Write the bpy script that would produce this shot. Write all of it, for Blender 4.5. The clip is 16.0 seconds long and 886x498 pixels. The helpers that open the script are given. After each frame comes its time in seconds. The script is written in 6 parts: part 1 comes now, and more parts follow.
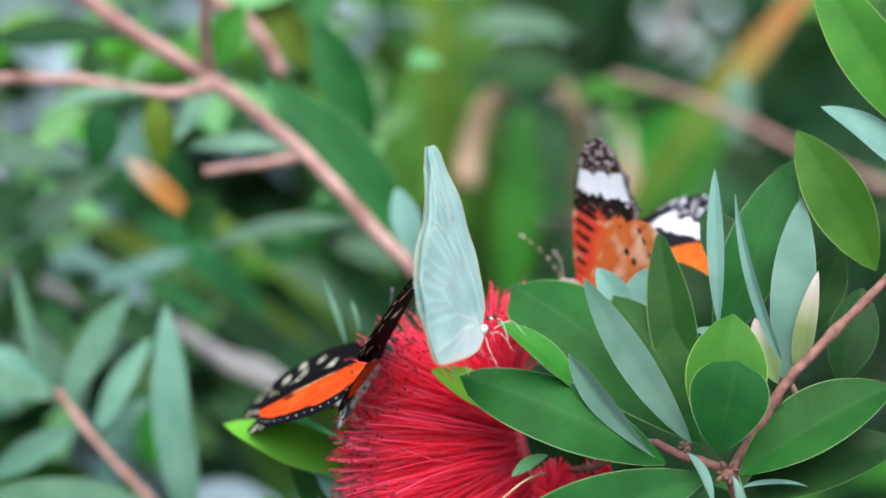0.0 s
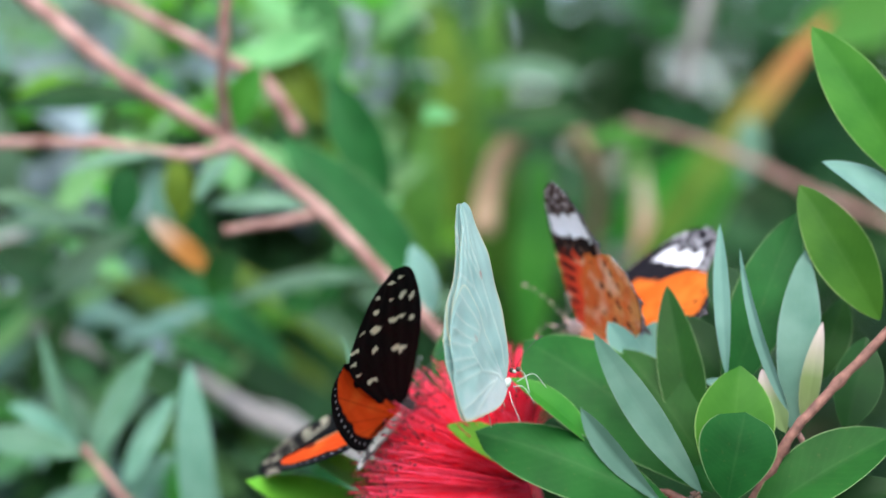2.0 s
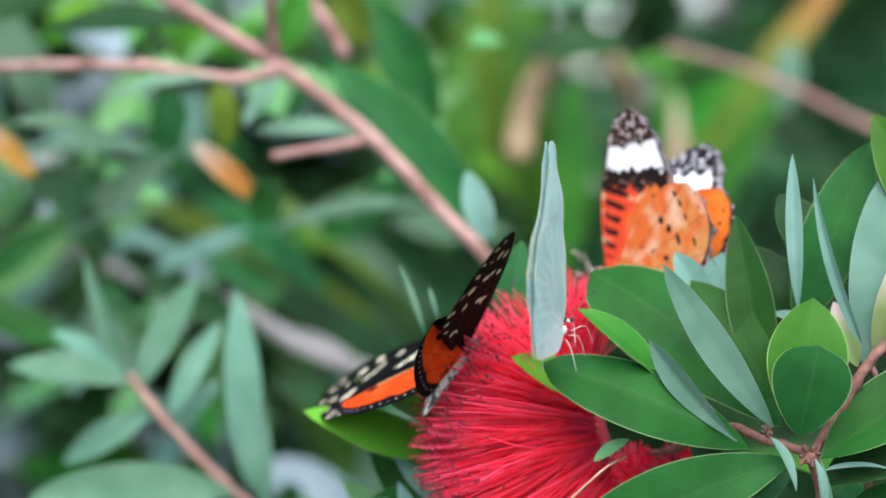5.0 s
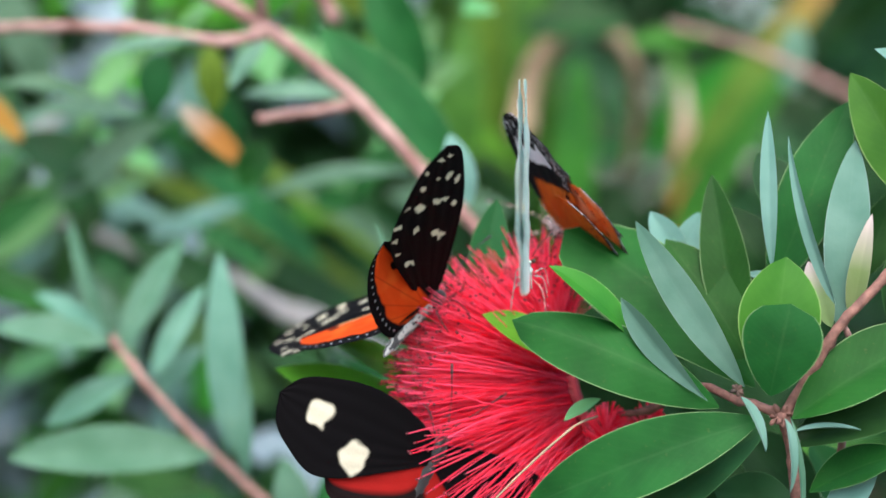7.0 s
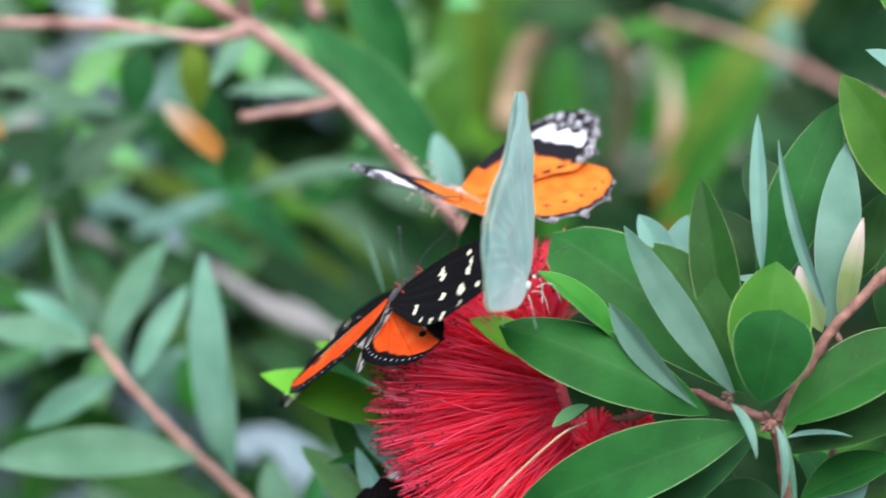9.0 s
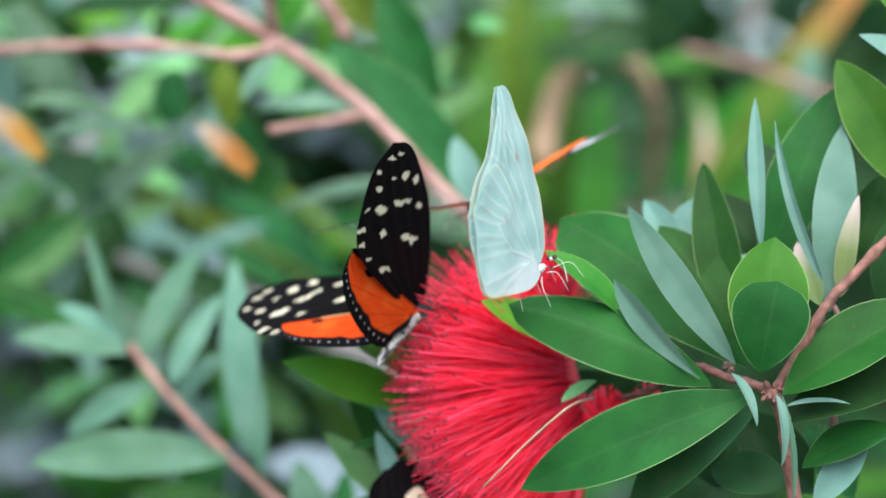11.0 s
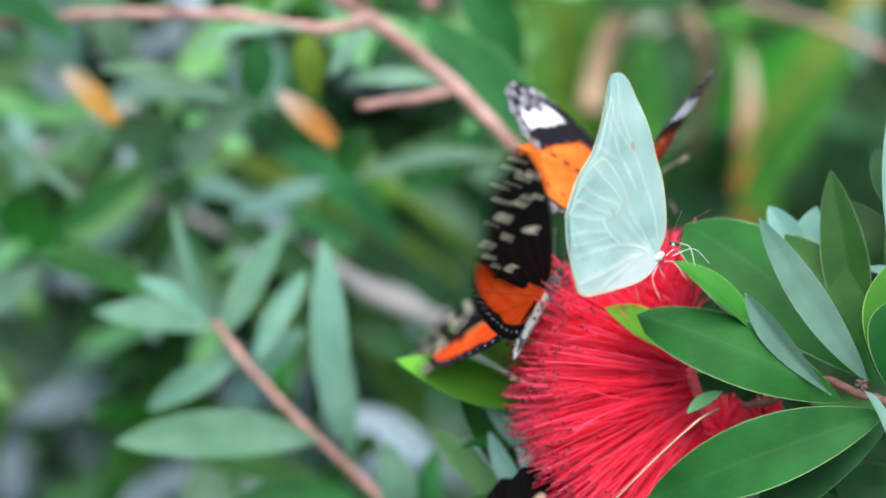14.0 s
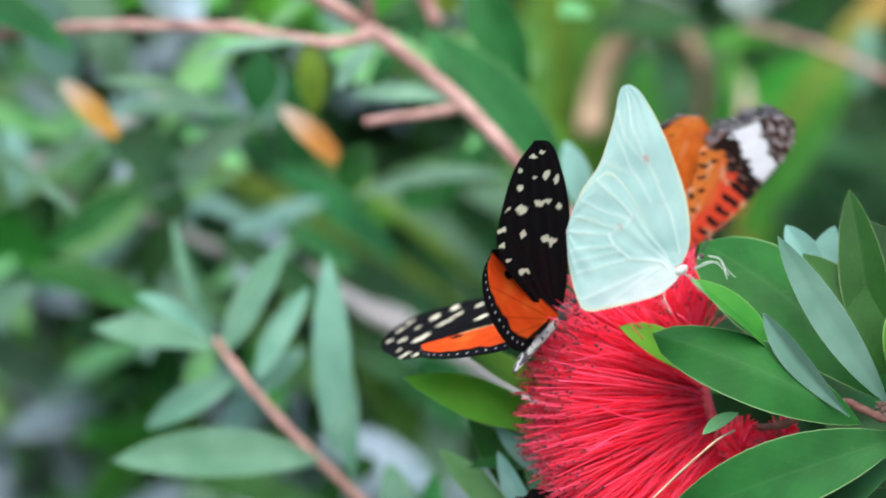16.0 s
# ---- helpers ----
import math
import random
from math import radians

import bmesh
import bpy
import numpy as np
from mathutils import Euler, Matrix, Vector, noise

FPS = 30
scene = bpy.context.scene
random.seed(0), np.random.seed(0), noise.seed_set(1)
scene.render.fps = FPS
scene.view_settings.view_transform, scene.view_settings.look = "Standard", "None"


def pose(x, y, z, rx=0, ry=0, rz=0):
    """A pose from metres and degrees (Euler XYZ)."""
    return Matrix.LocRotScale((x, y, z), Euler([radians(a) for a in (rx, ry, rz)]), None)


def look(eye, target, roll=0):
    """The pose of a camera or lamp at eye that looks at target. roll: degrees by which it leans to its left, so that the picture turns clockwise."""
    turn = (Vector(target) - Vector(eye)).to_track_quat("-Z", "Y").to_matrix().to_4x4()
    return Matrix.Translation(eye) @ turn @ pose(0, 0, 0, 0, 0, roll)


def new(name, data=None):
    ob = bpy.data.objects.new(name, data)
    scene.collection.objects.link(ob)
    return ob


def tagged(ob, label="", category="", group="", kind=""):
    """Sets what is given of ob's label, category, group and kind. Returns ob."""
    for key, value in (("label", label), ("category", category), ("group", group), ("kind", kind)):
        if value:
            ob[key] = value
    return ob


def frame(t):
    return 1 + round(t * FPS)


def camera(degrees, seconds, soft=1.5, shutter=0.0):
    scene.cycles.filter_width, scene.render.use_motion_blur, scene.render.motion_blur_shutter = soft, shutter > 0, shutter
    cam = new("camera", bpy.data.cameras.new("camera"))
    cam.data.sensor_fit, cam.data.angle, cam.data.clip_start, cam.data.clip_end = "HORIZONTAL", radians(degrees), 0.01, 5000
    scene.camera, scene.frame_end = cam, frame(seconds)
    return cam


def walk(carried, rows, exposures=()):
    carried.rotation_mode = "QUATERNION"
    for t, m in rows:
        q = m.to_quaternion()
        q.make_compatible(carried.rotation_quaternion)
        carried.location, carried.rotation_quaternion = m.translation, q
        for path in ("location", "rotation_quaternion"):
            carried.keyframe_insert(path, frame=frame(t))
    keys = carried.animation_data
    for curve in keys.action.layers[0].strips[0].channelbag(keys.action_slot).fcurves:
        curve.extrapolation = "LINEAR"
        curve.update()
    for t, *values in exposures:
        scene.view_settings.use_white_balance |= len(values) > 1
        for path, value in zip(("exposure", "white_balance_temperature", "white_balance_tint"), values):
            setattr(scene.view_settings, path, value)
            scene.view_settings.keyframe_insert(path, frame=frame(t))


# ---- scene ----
cam = camera(20, 16.0, soft=1.6, shutter=0.4)
cam.data.dof.use_dof = True
cam.data.dof.focus_distance = 0.593
cam.data.dof.aperture_fstop = 6.8

walk(cam, [
    (0, pose(0.0110, -0.6168, 1.2101, 89.479, -0.431, 0.027)),
    (0.5, pose(0.0111, -0.6180, 1.2074, 89.420, -0.021, -0.096)),
    (1, pose(-0.0241, -0.6126, 1.1992, 90.738, 0.254, -2.284)),
    (1.5, pose(-0.0075, -0.6120, 1.2415, 87.153, -0.703, 0.054)),
    (2, pose(0.0146, -0.6328, 1.2177, 90.128, 0.682, 0.646)),
    (2.5, pose(0.0055, -0.6219, 1.2262, 88.609, -0.145, 1.197)),
    (3, pose(-0.0010, -0.6211, 1.2053, 89.930, 0.571, -0.117)),
    (3.2, pose(-0.0084, -0.6198, 1.1975, 90.491, 0.654, -0.508)),
    (5.3, pose(-0.0024, -0.6211, 1.2205, 88.232, 0.292, 0.424)),
    (5.5, pose(-0.0000, -0.6200, 1.2000, 90.000, 0.000, 0.000)),
    (6, pose(0.0025, -0.6180, 1.2125, 88.638, 0.077, 0.611)),
    (6.5, pose(0.0158, -0.6108, 1.2216, 87.892, -0.149, 0.414)),
    (7, pose(0.0128, -0.6161, 1.2061, 88.566, -0.325, 1.381)),
    (7.5, pose(0.0245, -0.6098, 1.2123, 88.326, -0.405, 1.364)),
    (8, pose(-0.0025, -0.6124, 1.1977, 89.411, 0.380, 0.349)),
    (8.5, pose(0.0045, -0.6078, 1.2106, 87.835, -0.280, 1.013)),
    (9, pose(0.0126, -0.6080, 1.2133, 87.973, -0.143, 1.055)),
    (9.5, pose(0.0329, -0.6107, 1.2027, 88.937, -0.028, 3.116)),
    (9.7, pose(0.0196, -0.6119, 1.1985, 89.078, 0.297, 2.429)),
    (11.8, pose(0.0336, -0.6390, 1.1804, 91.008, 0.631, 3.220)),
    (12, pose(0.0250, -0.6315, 1.1865, 90.290, 0.259, 3.677)),
    (12.5, pose(0.0095, -0.6149, 1.2001, 88.832, -0.822, 3.755)),
    (13, pose(0.0060, -0.6296, 1.2196, 87.514, -0.280, 2.877)),
    (13.5, pose(-0.0088, -0.6220, 1.2161, 87.104, -0.311, 2.662)),
    (14, pose(-0.0189, -0.6248, 1.2182, 87.334, -0.335, 1.257)),
    (14.5, pose(-0.0294, -0.6227, 1.2141, 87.622, -0.360, 0.458)),
    (15, pose(-0.0084, -0.6201, 1.2009, 88.762, -1.031, 1.873)),
    (15.5, pose(-0.0092, -0.6129, 1.2109, 88.365, -0.983, 1.768)),
    (16, pose(-0.0297, -0.6142, 1.2141, 88.030, -0.964, 0.572)),
], exposures=[(0, 1.69), (5.5, 1.71), (7, 1.76), (9, 1.78), (12.5, 1.80), (16, 1.81)])

# ---- daylight: bright overcast from above ----
world = bpy.data.worlds.new("world")
scene.world = world
world.use_nodes = True
wn = world.node_tree.nodes
sky = wn.new("ShaderNodeTexSky")
sky.sky_type = "NISHITA"
sky.sun_disc = False
sky.sun_elevation = radians(53.9)
sky.sun_rotation = radians(176.7)
sky.dust_density = 2.0
wn["Background"].inputs["Strength"].default_value = 0.15
world.node_tree.links.new(sky.outputs[0], wn["Background"].inputs["Color"])
sun = new("sun", bpy.data.lights.new("sun", "SUN"))
sun.data.energy = 2.0
sun.data.angle = radians(75)
sun.data.color = (1.0, 0.96, 0.9)
sun.matrix_world = look((0.1, -1.75, 2.4), (0, 0, 0))


# ---- materials ----
def material(name):
    m = bpy.data.materials.new(name)
    m.use_nodes = True
    nt = m.node_tree
    b = nt.nodes["Principled BSDF"]
    return m, nt, b


def node(nt, kind, **inputs):
    n = nt.nodes.new(kind)
    for k, v in inputs.items():
        n.inputs[k.replace("_", " ")].default_value = v
    return n


def ramp(nt, fac, stops):
    r = nt.nodes.new("ShaderNodeValToRGB")
    while len(r.color_ramp.elements) < len(stops):
        r.color_ramp.elements.new(0.5)
    for e, (p, c) in zip(r.color_ramp.elements, stops):
        e.position, e.color = p, (*c, 1)
    nt.links.new(fac, r.inputs[0])
    return r.outputs[0]


def mix(nt, fac, a, b, blend="MIX"):
    n = nt.nodes.new("ShaderNodeMix")
    n.data_type, n.blend_type = "RGBA", blend
    for sock, v in ((n.inputs[0], fac), (n.inputs[6], a), (n.inputs[7], b)):
        if isinstance(v, bpy.types.NodeSocket):
            nt.links.new(v, sock)
        elif isinstance(v, tuple):
            sock.default_value = (*v, 1)
        else:
            sock.default_value = v
    return n.outputs[2]


def math_node(nt, op, a, b=0.0):
    n = nt.nodes.new("ShaderNodeMath")
    n.operation = op
    for sock, v in ((n.inputs[0], a), (n.inputs[1], b)):
        if isinstance(v, bpy.types.NodeSocket):
            nt.links.new(v, sock)
        else:
            sock.default_value = v
    return n.outputs[0]


def leaf_material(name, dark, light, margin, rough=0.42, sheen=0.0, thin=0.25, spots=0.0, tip=None, gloss=0.09):
    """A leaf: blotched blade, paler midrib and margin, faint side veins; lets some light through."""
    m, nt, b = material(name)
    at = nt.nodes.new("ShaderNodeAttribute")
    at.attribute_name = "blade"
    sep = nt.nodes.new("ShaderNodeSeparateXYZ")
    nt.links.new(at.outputs["Vector"], sep.inputs[0])
    across, along = sep.outputs[0], sep.outputs[1]
    co = nt.nodes.new("ShaderNodeTexCoord")
    big = node(nt, "ShaderNodeTexNoise", Scale=70.0, Detail=3.0)
    fine = node(nt, "ShaderNodeTexNoise", Scale=900.0, Detail=2.0)
    for n in (big, fine):
        nt.links.new(co.outputs["Object"], n.inputs["Vector"])
    col = ramp(nt, big.outputs["Fac"], [(0.3, dark), (0.7, light)])
    oi = nt.nodes.new("ShaderNodeObjectInfo")
    isl = nt.nodes.new("ShaderNodeNewGeometry")
    hsv = nt.nodes.new("ShaderNodeHueSaturation")
    rnd = math_node(nt, "FRACT", math_node(nt, "ADD", oi.outputs["Random"], isl.outputs["Random Per Island"]))
    nt.links.new(math_node(nt, "ADD", math_node(nt, "MULTIPLY", rnd, 0.04), 0.48), hsv.inputs["Hue"])
    nt.links.new(math_node(nt, "ADD", math_node(nt, "MULTIPLY", rnd, 0.5), 0.75), hsv.inputs["Value"])
    nt.links.new(col, hsv.inputs["Color"])
    col = hsv.outputs["Color"]
    if tip:
        col = mix(nt, ramp(nt, along, [(0.45, (0, 0, 0)), (0.95, (1, 1, 1))]), col, tip)
    # side veins running outwards and forwards
    v = math_node(nt, "ADD", math_node(nt, "MULTIPLY", along, 48.0), math_node(nt, "MULTIPLY", math_node(nt, "ABSOLUTE", across), -11.0))
    vein = math_node(nt, "POWER", math_node(nt, "ABSOLUTE", math_node(nt, "SINE", v)), 8.0)
    col = mix(nt, math_node(nt, "MULTIPLY", vein, 0.006), col, margin)
    rib = ramp(nt, math_node(nt, "ABSOLUTE", across), [(0.0, (0.025,) * 3), (0.03, (0.015,) * 3), (0.06, (0, 0, 0)), (0.962, (0, 0, 0)), (0.99, (0.5,) * 3)])
    col = mix(nt, rib, col, margin)
    if spots:
        wear = ramp(nt, fine.outputs["Fac"], [(0.66, (0, 0, 0)), (0.74, (1, 1, 1))])
        col = mix(nt, math_node(nt, "MULTIPLY", wear, spots), col, (0.16, 0.1, 0.04))
    nt.links.new(col, b.inputs["Base Color"])
    b.inputs["Roughness"].default_value = rough
    b.inputs["Specular IOR Level"].default_value = gloss
    if sheen:
        b.inputs["Sheen Weight"].default_value = sheen
        b.inputs["Sheen Roughness"].default_value = 0.4
    bump = node(nt, "ShaderNodeBump", Strength=0.15, Distance=0.0003)
    hgt = math_node(nt, "ADD", math_node(nt, "MULTIPLY", vein, -0.015), math_node(nt, "ADD", fine.outputs["Fac"], math_node(nt, "MULTIPLY", big.outputs["Fac"], 2.0)))
    nt.links.new(hgt, bump.inputs["Height"])
    nt.links.new(bump.outputs[0], b.inputs["Normal"])
    tr = nt.nodes.new("ShaderNodeBsdfTranslucent")
    nt.links.new(mix(nt, 0.15, col, (0.3, 0.5, 0.05)), tr.inputs["Color"])
    sh = nt.nodes.new("ShaderNodeMixShader")
    sh.inputs[0].default_value = thin
    nt.links.new(b.outputs[0], sh.inputs[1])
    nt.links.new(tr.outputs[0], sh.inputs[2])
    nt.links.new(sh.outputs[0], nt.nodes["Material Output"].inputs["Surface"])
    return m


def bark_material(name, dark, light, scale=250.0, rough=0.8):
    m, nt, b = material(name)
    co = nt.nodes.new("ShaderNodeTexCoord")
    n1 = node(nt, "ShaderNodeTexNoise", Scale=scale, Detail=5.0)
    n2 = node(nt, "ShaderNodeTexNoise", Scale=scale * 6, Detail=2.0)
    for n in (n1, n2):
        nt.links.new(co.outputs["Object"], n.inputs["Vector"])
    col = ramp(nt, n1.outputs["Fac"], [(0.32, dark), (0.68, light)])
    col = mix(nt, math_node(nt, "MULTIPLY", n2.outputs["Fac"], 0.3), col, dark)
    nt.links.new(col, b.inputs["Base Color"])
    b.inputs["Roughness"].default_value = rough
    bump = node(nt, "ShaderNodeBump", Strength=0.6, Distance=0.0006)
    nt.links.new(n1.outputs["Fac"], bump.inputs["Height"])
    nt.links.new(bump.outputs[0], b.inputs["Normal"])
    return m


def wing_material(name, rough=0.55, thin=0.15, grain=0.25, velvet=0.0):
    """Scaly wing: the drawn pattern with fine grain, a little light through it."""
    m, nt, b = material(name)
    at = nt.nodes.new("ShaderNodeAttribute")
    at.attribute_name = "pattern"
    co = nt.nodes.new("ShaderNodeTexCoord")
    n1 = node(nt, "ShaderNodeTexNoise", Scale=2500.0, Detail=2.0)
    n2 = node(nt, "ShaderNodeTexNoise", Scale=160.0, Detail=3.0)
    for n in (n1, n2):
        nt.links.new(co.outputs["Object"], n.inputs["Vector"])
    g = math_node(nt, "ADD", math_node(nt, "MULTIPLY", n1.outputs["Fac"], grain), math_node(nt, "MULTIPLY", n2.outputs["Fac"], grain))
    hsv = nt.nodes.new("ShaderNodeHueSaturation")
    nt.links.new(math_node(nt, "ADD", g, 1.0 - grain), hsv.inputs["Value"])
    nt.links.new(at.outputs["Color"], hsv.inputs["Color"])
    nt.links.new(hsv.outputs["Color"], b.inputs["Base Color"])
    b.inputs["Roughness"].default_value = rough
    b.inputs["Specular IOR Level"].default_value = 0.06
    b.inputs["Sheen Weight"].default_value = velvet
    b.inputs["Sheen Roughness"].default_value = 0.3
    bump = node(nt, "ShaderNodeBump", Strength=0.3, Distance=0.0002)
    nt.links.new(n1.outputs["Fac"], bump.inputs["Height"])
    nt.links.new(bump.outputs[0], b.inputs["Normal"])
    tr = nt.nodes.new("ShaderNodeBsdfTranslucent")
    nt.links.new(hsv.outputs["Color"], tr.inputs["Color"])
    sh = nt.nodes.new("ShaderNodeMixShader")
    sh.inputs[0].default_value = thin
    nt.links.new(b.outputs[0], sh.inputs[1])
    nt.links.new(tr.outputs[0], sh.inputs[2])
    nt.links.new(sh.outputs[0], nt.nodes["Material Output"].inputs["Surface"])
    return m


def body_material(name, dark, light, stripe=0.0, share=0.66, run="DIAGONAL"):
    """Hairy body; stripe: bands round the abdomen."""
    m, nt, b = material(name)
    co = nt.nodes.new("ShaderNodeTexCoord")
    n1 = node(nt, "ShaderNodeTexNoise", Scale=900.0, Detail=3.0)
    nt.links.new(co.outputs["Object"], n1.inputs["Vector"])
    fac = n1.outputs["Fac"]
    if stripe:
        w = node(nt, "ShaderNodeTexWave", Scale=stripe, Distortion=7.0, Detail=3.0)
        w.bands_direction = run
        nt.links.new(co.outputs["Object"], w.inputs["Vector"])
        fac = w.outputs["Fac"]
    nt.links.new(ramp(nt, fac, [(share, dark), (share + 0.14, light)]), b.inputs["Base Color"])
    b.inputs["Roughness"].default_value = 0.75
    b.inputs["Sheen Weight"].default_value = 0.2
    return m


def plain_material(name, a, c, scale=400.0, rough=0.5, thin=0.0):
    m, nt, b = material(name)
    co = nt.nodes.new("ShaderNodeTexCoord")
    n1 = node(nt, "ShaderNodeTexNoise", Scale=scale, Detail=3.0)
    nt.links.new(co.outputs["Object"], n1.inputs["Vector"])
    isl = nt.nodes.new("ShaderNodeNewGeometry")
    f = math_node(nt, "ADD", math_node(nt, "MULTIPLY", n1.outputs["Fac"], 0.5), math_node(nt, "MULTIPLY", isl.outputs["Random Per Island"], 0.5))
    col = ramp(nt, f, [(0.25, a), (0.75, c)])
    nt.links.new(col, b.inputs["Base Color"])
    b.inputs["Roughness"].default_value = rough
    if thin:
        tr = nt.nodes.new("ShaderNodeBsdfTranslucent")
        nt.links.new(col, tr.inputs["Color"])
        sh = nt.nodes.new("ShaderNodeMixShader")
        sh.inputs[0].default_value = thin
        nt.links.new(b.outputs[0], sh.inputs[1])
        nt.links.new(tr.outputs[0], sh.inputs[2])
        nt.links.new(sh.outputs[0], nt.nodes["Material Output"].inputs["Surface"])
    return m


LEAF = leaf_material("leaf_green", (0.006, 0.044, 0.0075), (0.013, 0.08, 0.014), (0.24, 0.36, 0.16), rough=0.5, thin=0.12, spots=0.12, gloss=0.08)
LEAF_DEEP = leaf_material("leaf_deep_green", (0.0045, 0.04, 0.0062), (0.010, 0.074, 0.0115), (0.24, 0.36, 0.16), rough=0.5, thin=0.1, spots=0.1, gloss=0.08)
LEAF_BLUE = leaf_material("leaf_grey_green", (0.075, 0.17, 0.132), (0.135, 0.25, 0.205), (0.3, 0.39, 0.35), rough=0.5, sheen=0.1)
LEAF_GREY = leaf_material("leaf_dull_green", (0.05, 0.115, 0.068), (0.105, 0.19, 0.125), (0.2, 0.28, 0.2), rough=0.6)
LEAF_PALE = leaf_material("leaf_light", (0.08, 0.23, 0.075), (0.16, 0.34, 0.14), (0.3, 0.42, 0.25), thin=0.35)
LEAF_SAGE = leaf_material("leaf_sage", (0.06, 0.15, 0.095), (0.11, 0.22, 0.155), (0.22, 0.32, 0.22), rough=0.6)
# Pale sky light put into a leaf colour, for sky glimpses and light patches.
LEAF_SKY_TINT = leaf_material("leaf_sky_tint", (0.14, 0.205, 0.225), (0.29, 0.37, 0.41), (0.3, 0.36, 0.38), rough=0.6)
LEAF_FRESH = leaf_material("leaf_fresh", (0.022, 0.13, 0.014), (0.05, 0.195, 0.024), (0.4, 0.55, 0.2), thin=0.35)
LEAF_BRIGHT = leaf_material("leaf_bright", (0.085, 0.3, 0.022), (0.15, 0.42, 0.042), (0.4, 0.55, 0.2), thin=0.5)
LEAF_YOUNG = leaf_material("leaf_young", (0.13, 0.2, 0.07), (0.2, 0.27, 0.12), (0.45, 0.42, 0.32), rough=0.6, sheen=0.2, tip=(0.4, 0.33, 0.31))
# Very dark leaf green; on the far masses it stands in for shade.
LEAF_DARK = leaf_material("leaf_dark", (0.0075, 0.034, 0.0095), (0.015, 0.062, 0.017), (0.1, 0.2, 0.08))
LEAF_BLADE = leaf_material("blade_green", (0.028, 0.112, 0.016), (0.056, 0.176, 0.024), (0.3, 0.42, 0.1), rough=0.35)
LEAF_LIME = leaf_material("blade_lime", (0.065, 0.135, 0.014), (0.11, 0.195, 0.022), (0.35, 0.45, 0.12), rough=0.4)
BARK = bark_material("bark_brown", (0.07, 0.028, 0.02), (0.22, 0.1, 0.075), 420.0)
BARK_PINK = bark_material("bark_pink", (0.14, 0.062, 0.05), (0.34, 0.21, 0.185), 110.0)
BARK_PALE = bark_material("bark_pale", (0.13, 0.125, 0.12), (0.3, 0.29, 0.28), 40.0)
BARK_RED = bark_material("bark_red", (0.16, 0.08, 0.065), (0.34, 0.2, 0.165), 110.0)
FROND = bark_material("frond_tan", (0.17, 0.11, 0.065), (0.36, 0.25, 0.16), 60.0)
RED = plain_material("stamen_red", (0.95, 0.05, 0.13), (1.0, 0.22, 0.38), 300.0, 0.4, 0.8)
ANTHER = plain_material("anther_maroon", (0.06, 0.003, 0.008), (0.2, 0.01, 0.02), 900.0, 0.7)
BUD = plain_material("bud_brown", (0.016, 0.009, 0.006), (0.06, 0.03, 0.02), 900.0, 0.8)
CALYX = plain_material("calyx_red", (0.2, 0.014, 0.02), (0.45, 0.03, 0.05), 700.0, 0.7)


# ---- shapes ----
def mesh_object(name, verts, faces, mat, parent=None, smooth=True, label=""):
    me = bpy.data.meshes.new(name)
    me.from_pydata(verts, [], faces)
    me.materials.append(mat)
    if smooth:
        me.shade_smooth()
    ob = new(name, me)
    if parent:
        ob.parent = parent
    if label:
        tagged(ob, label)
    return ob


def part(name, bm, mat, parent, label=""):
    me = bpy.data.meshes.new(name)
    bm.to_mesh(me)
    bm.free()
    me.materials.append(mat)
    me.shade_smooth()
    ob = new(name, me)
    ob.parent = parent
    if label:
        tagged(ob, label)
    return ob


def thing(name, place, label, category, group="", kind=""):
    ob = new(name)
    ob.empty_display_size = 0.01
    ob.location = place
    return tagged(ob, label, category, group, kind)


def curve_points(points, n):
    """Evenly spread points on a smooth curve through the given ones."""
    p = [Vector(q) for q in points]
    if len(p) == 2:
        return [p[0].lerp(p[1], i / n) for i in range(n + 1)]
    p = [2 * p[0] - p[1], *p, 2 * p[-1] - p[-2]]
    out = []
    spans = len(p) - 3
    for i in range(n + 1):
        f = min(i / n * spans, spans - 1e-6)
        k, t = int(f), f - int(f)
        a, b, c, d = p[k:k + 4]
        out.append(0.5 * (2 * b + (c - a) * t + (2 * a - 5 * b + 4 * c - d) * t * t + (3 * b - a - 3 * c + d) * t ** 3))
    return out


def tube_data(verts, faces, pts, radii, sides=8):
    """Adds a closed tapered tube along pts to the lists."""
    start = len(verts)
    up = Vector((0.31, 0.52, 0.79))
    for i, p in enumerate(pts):
        d = (pts[min(i + 1, len(pts) - 1)] - pts[max(i - 1, 0)]).normalized()
        a = d.cross(up).normalized()
        b = d.cross(a)
        r = radii[i]
        for k in range(sides):
            w = 2 * math.pi * k / sides
            verts.append(p + a * (r * math.cos(w)) + b * (r * math.sin(w)))
    for i in range(len(pts) - 1):
        for k in range(sides):
            q = (k + 1) % sides
            s = start + i * sides
            faces.append((s + k, s + q, s + sides + q, s + sides + k))
    faces.append(tuple(start + k for k in range(sides))[::-1])
    faces.append(tuple(start + (len(pts) - 1) * sides + k for k in range(sides)))


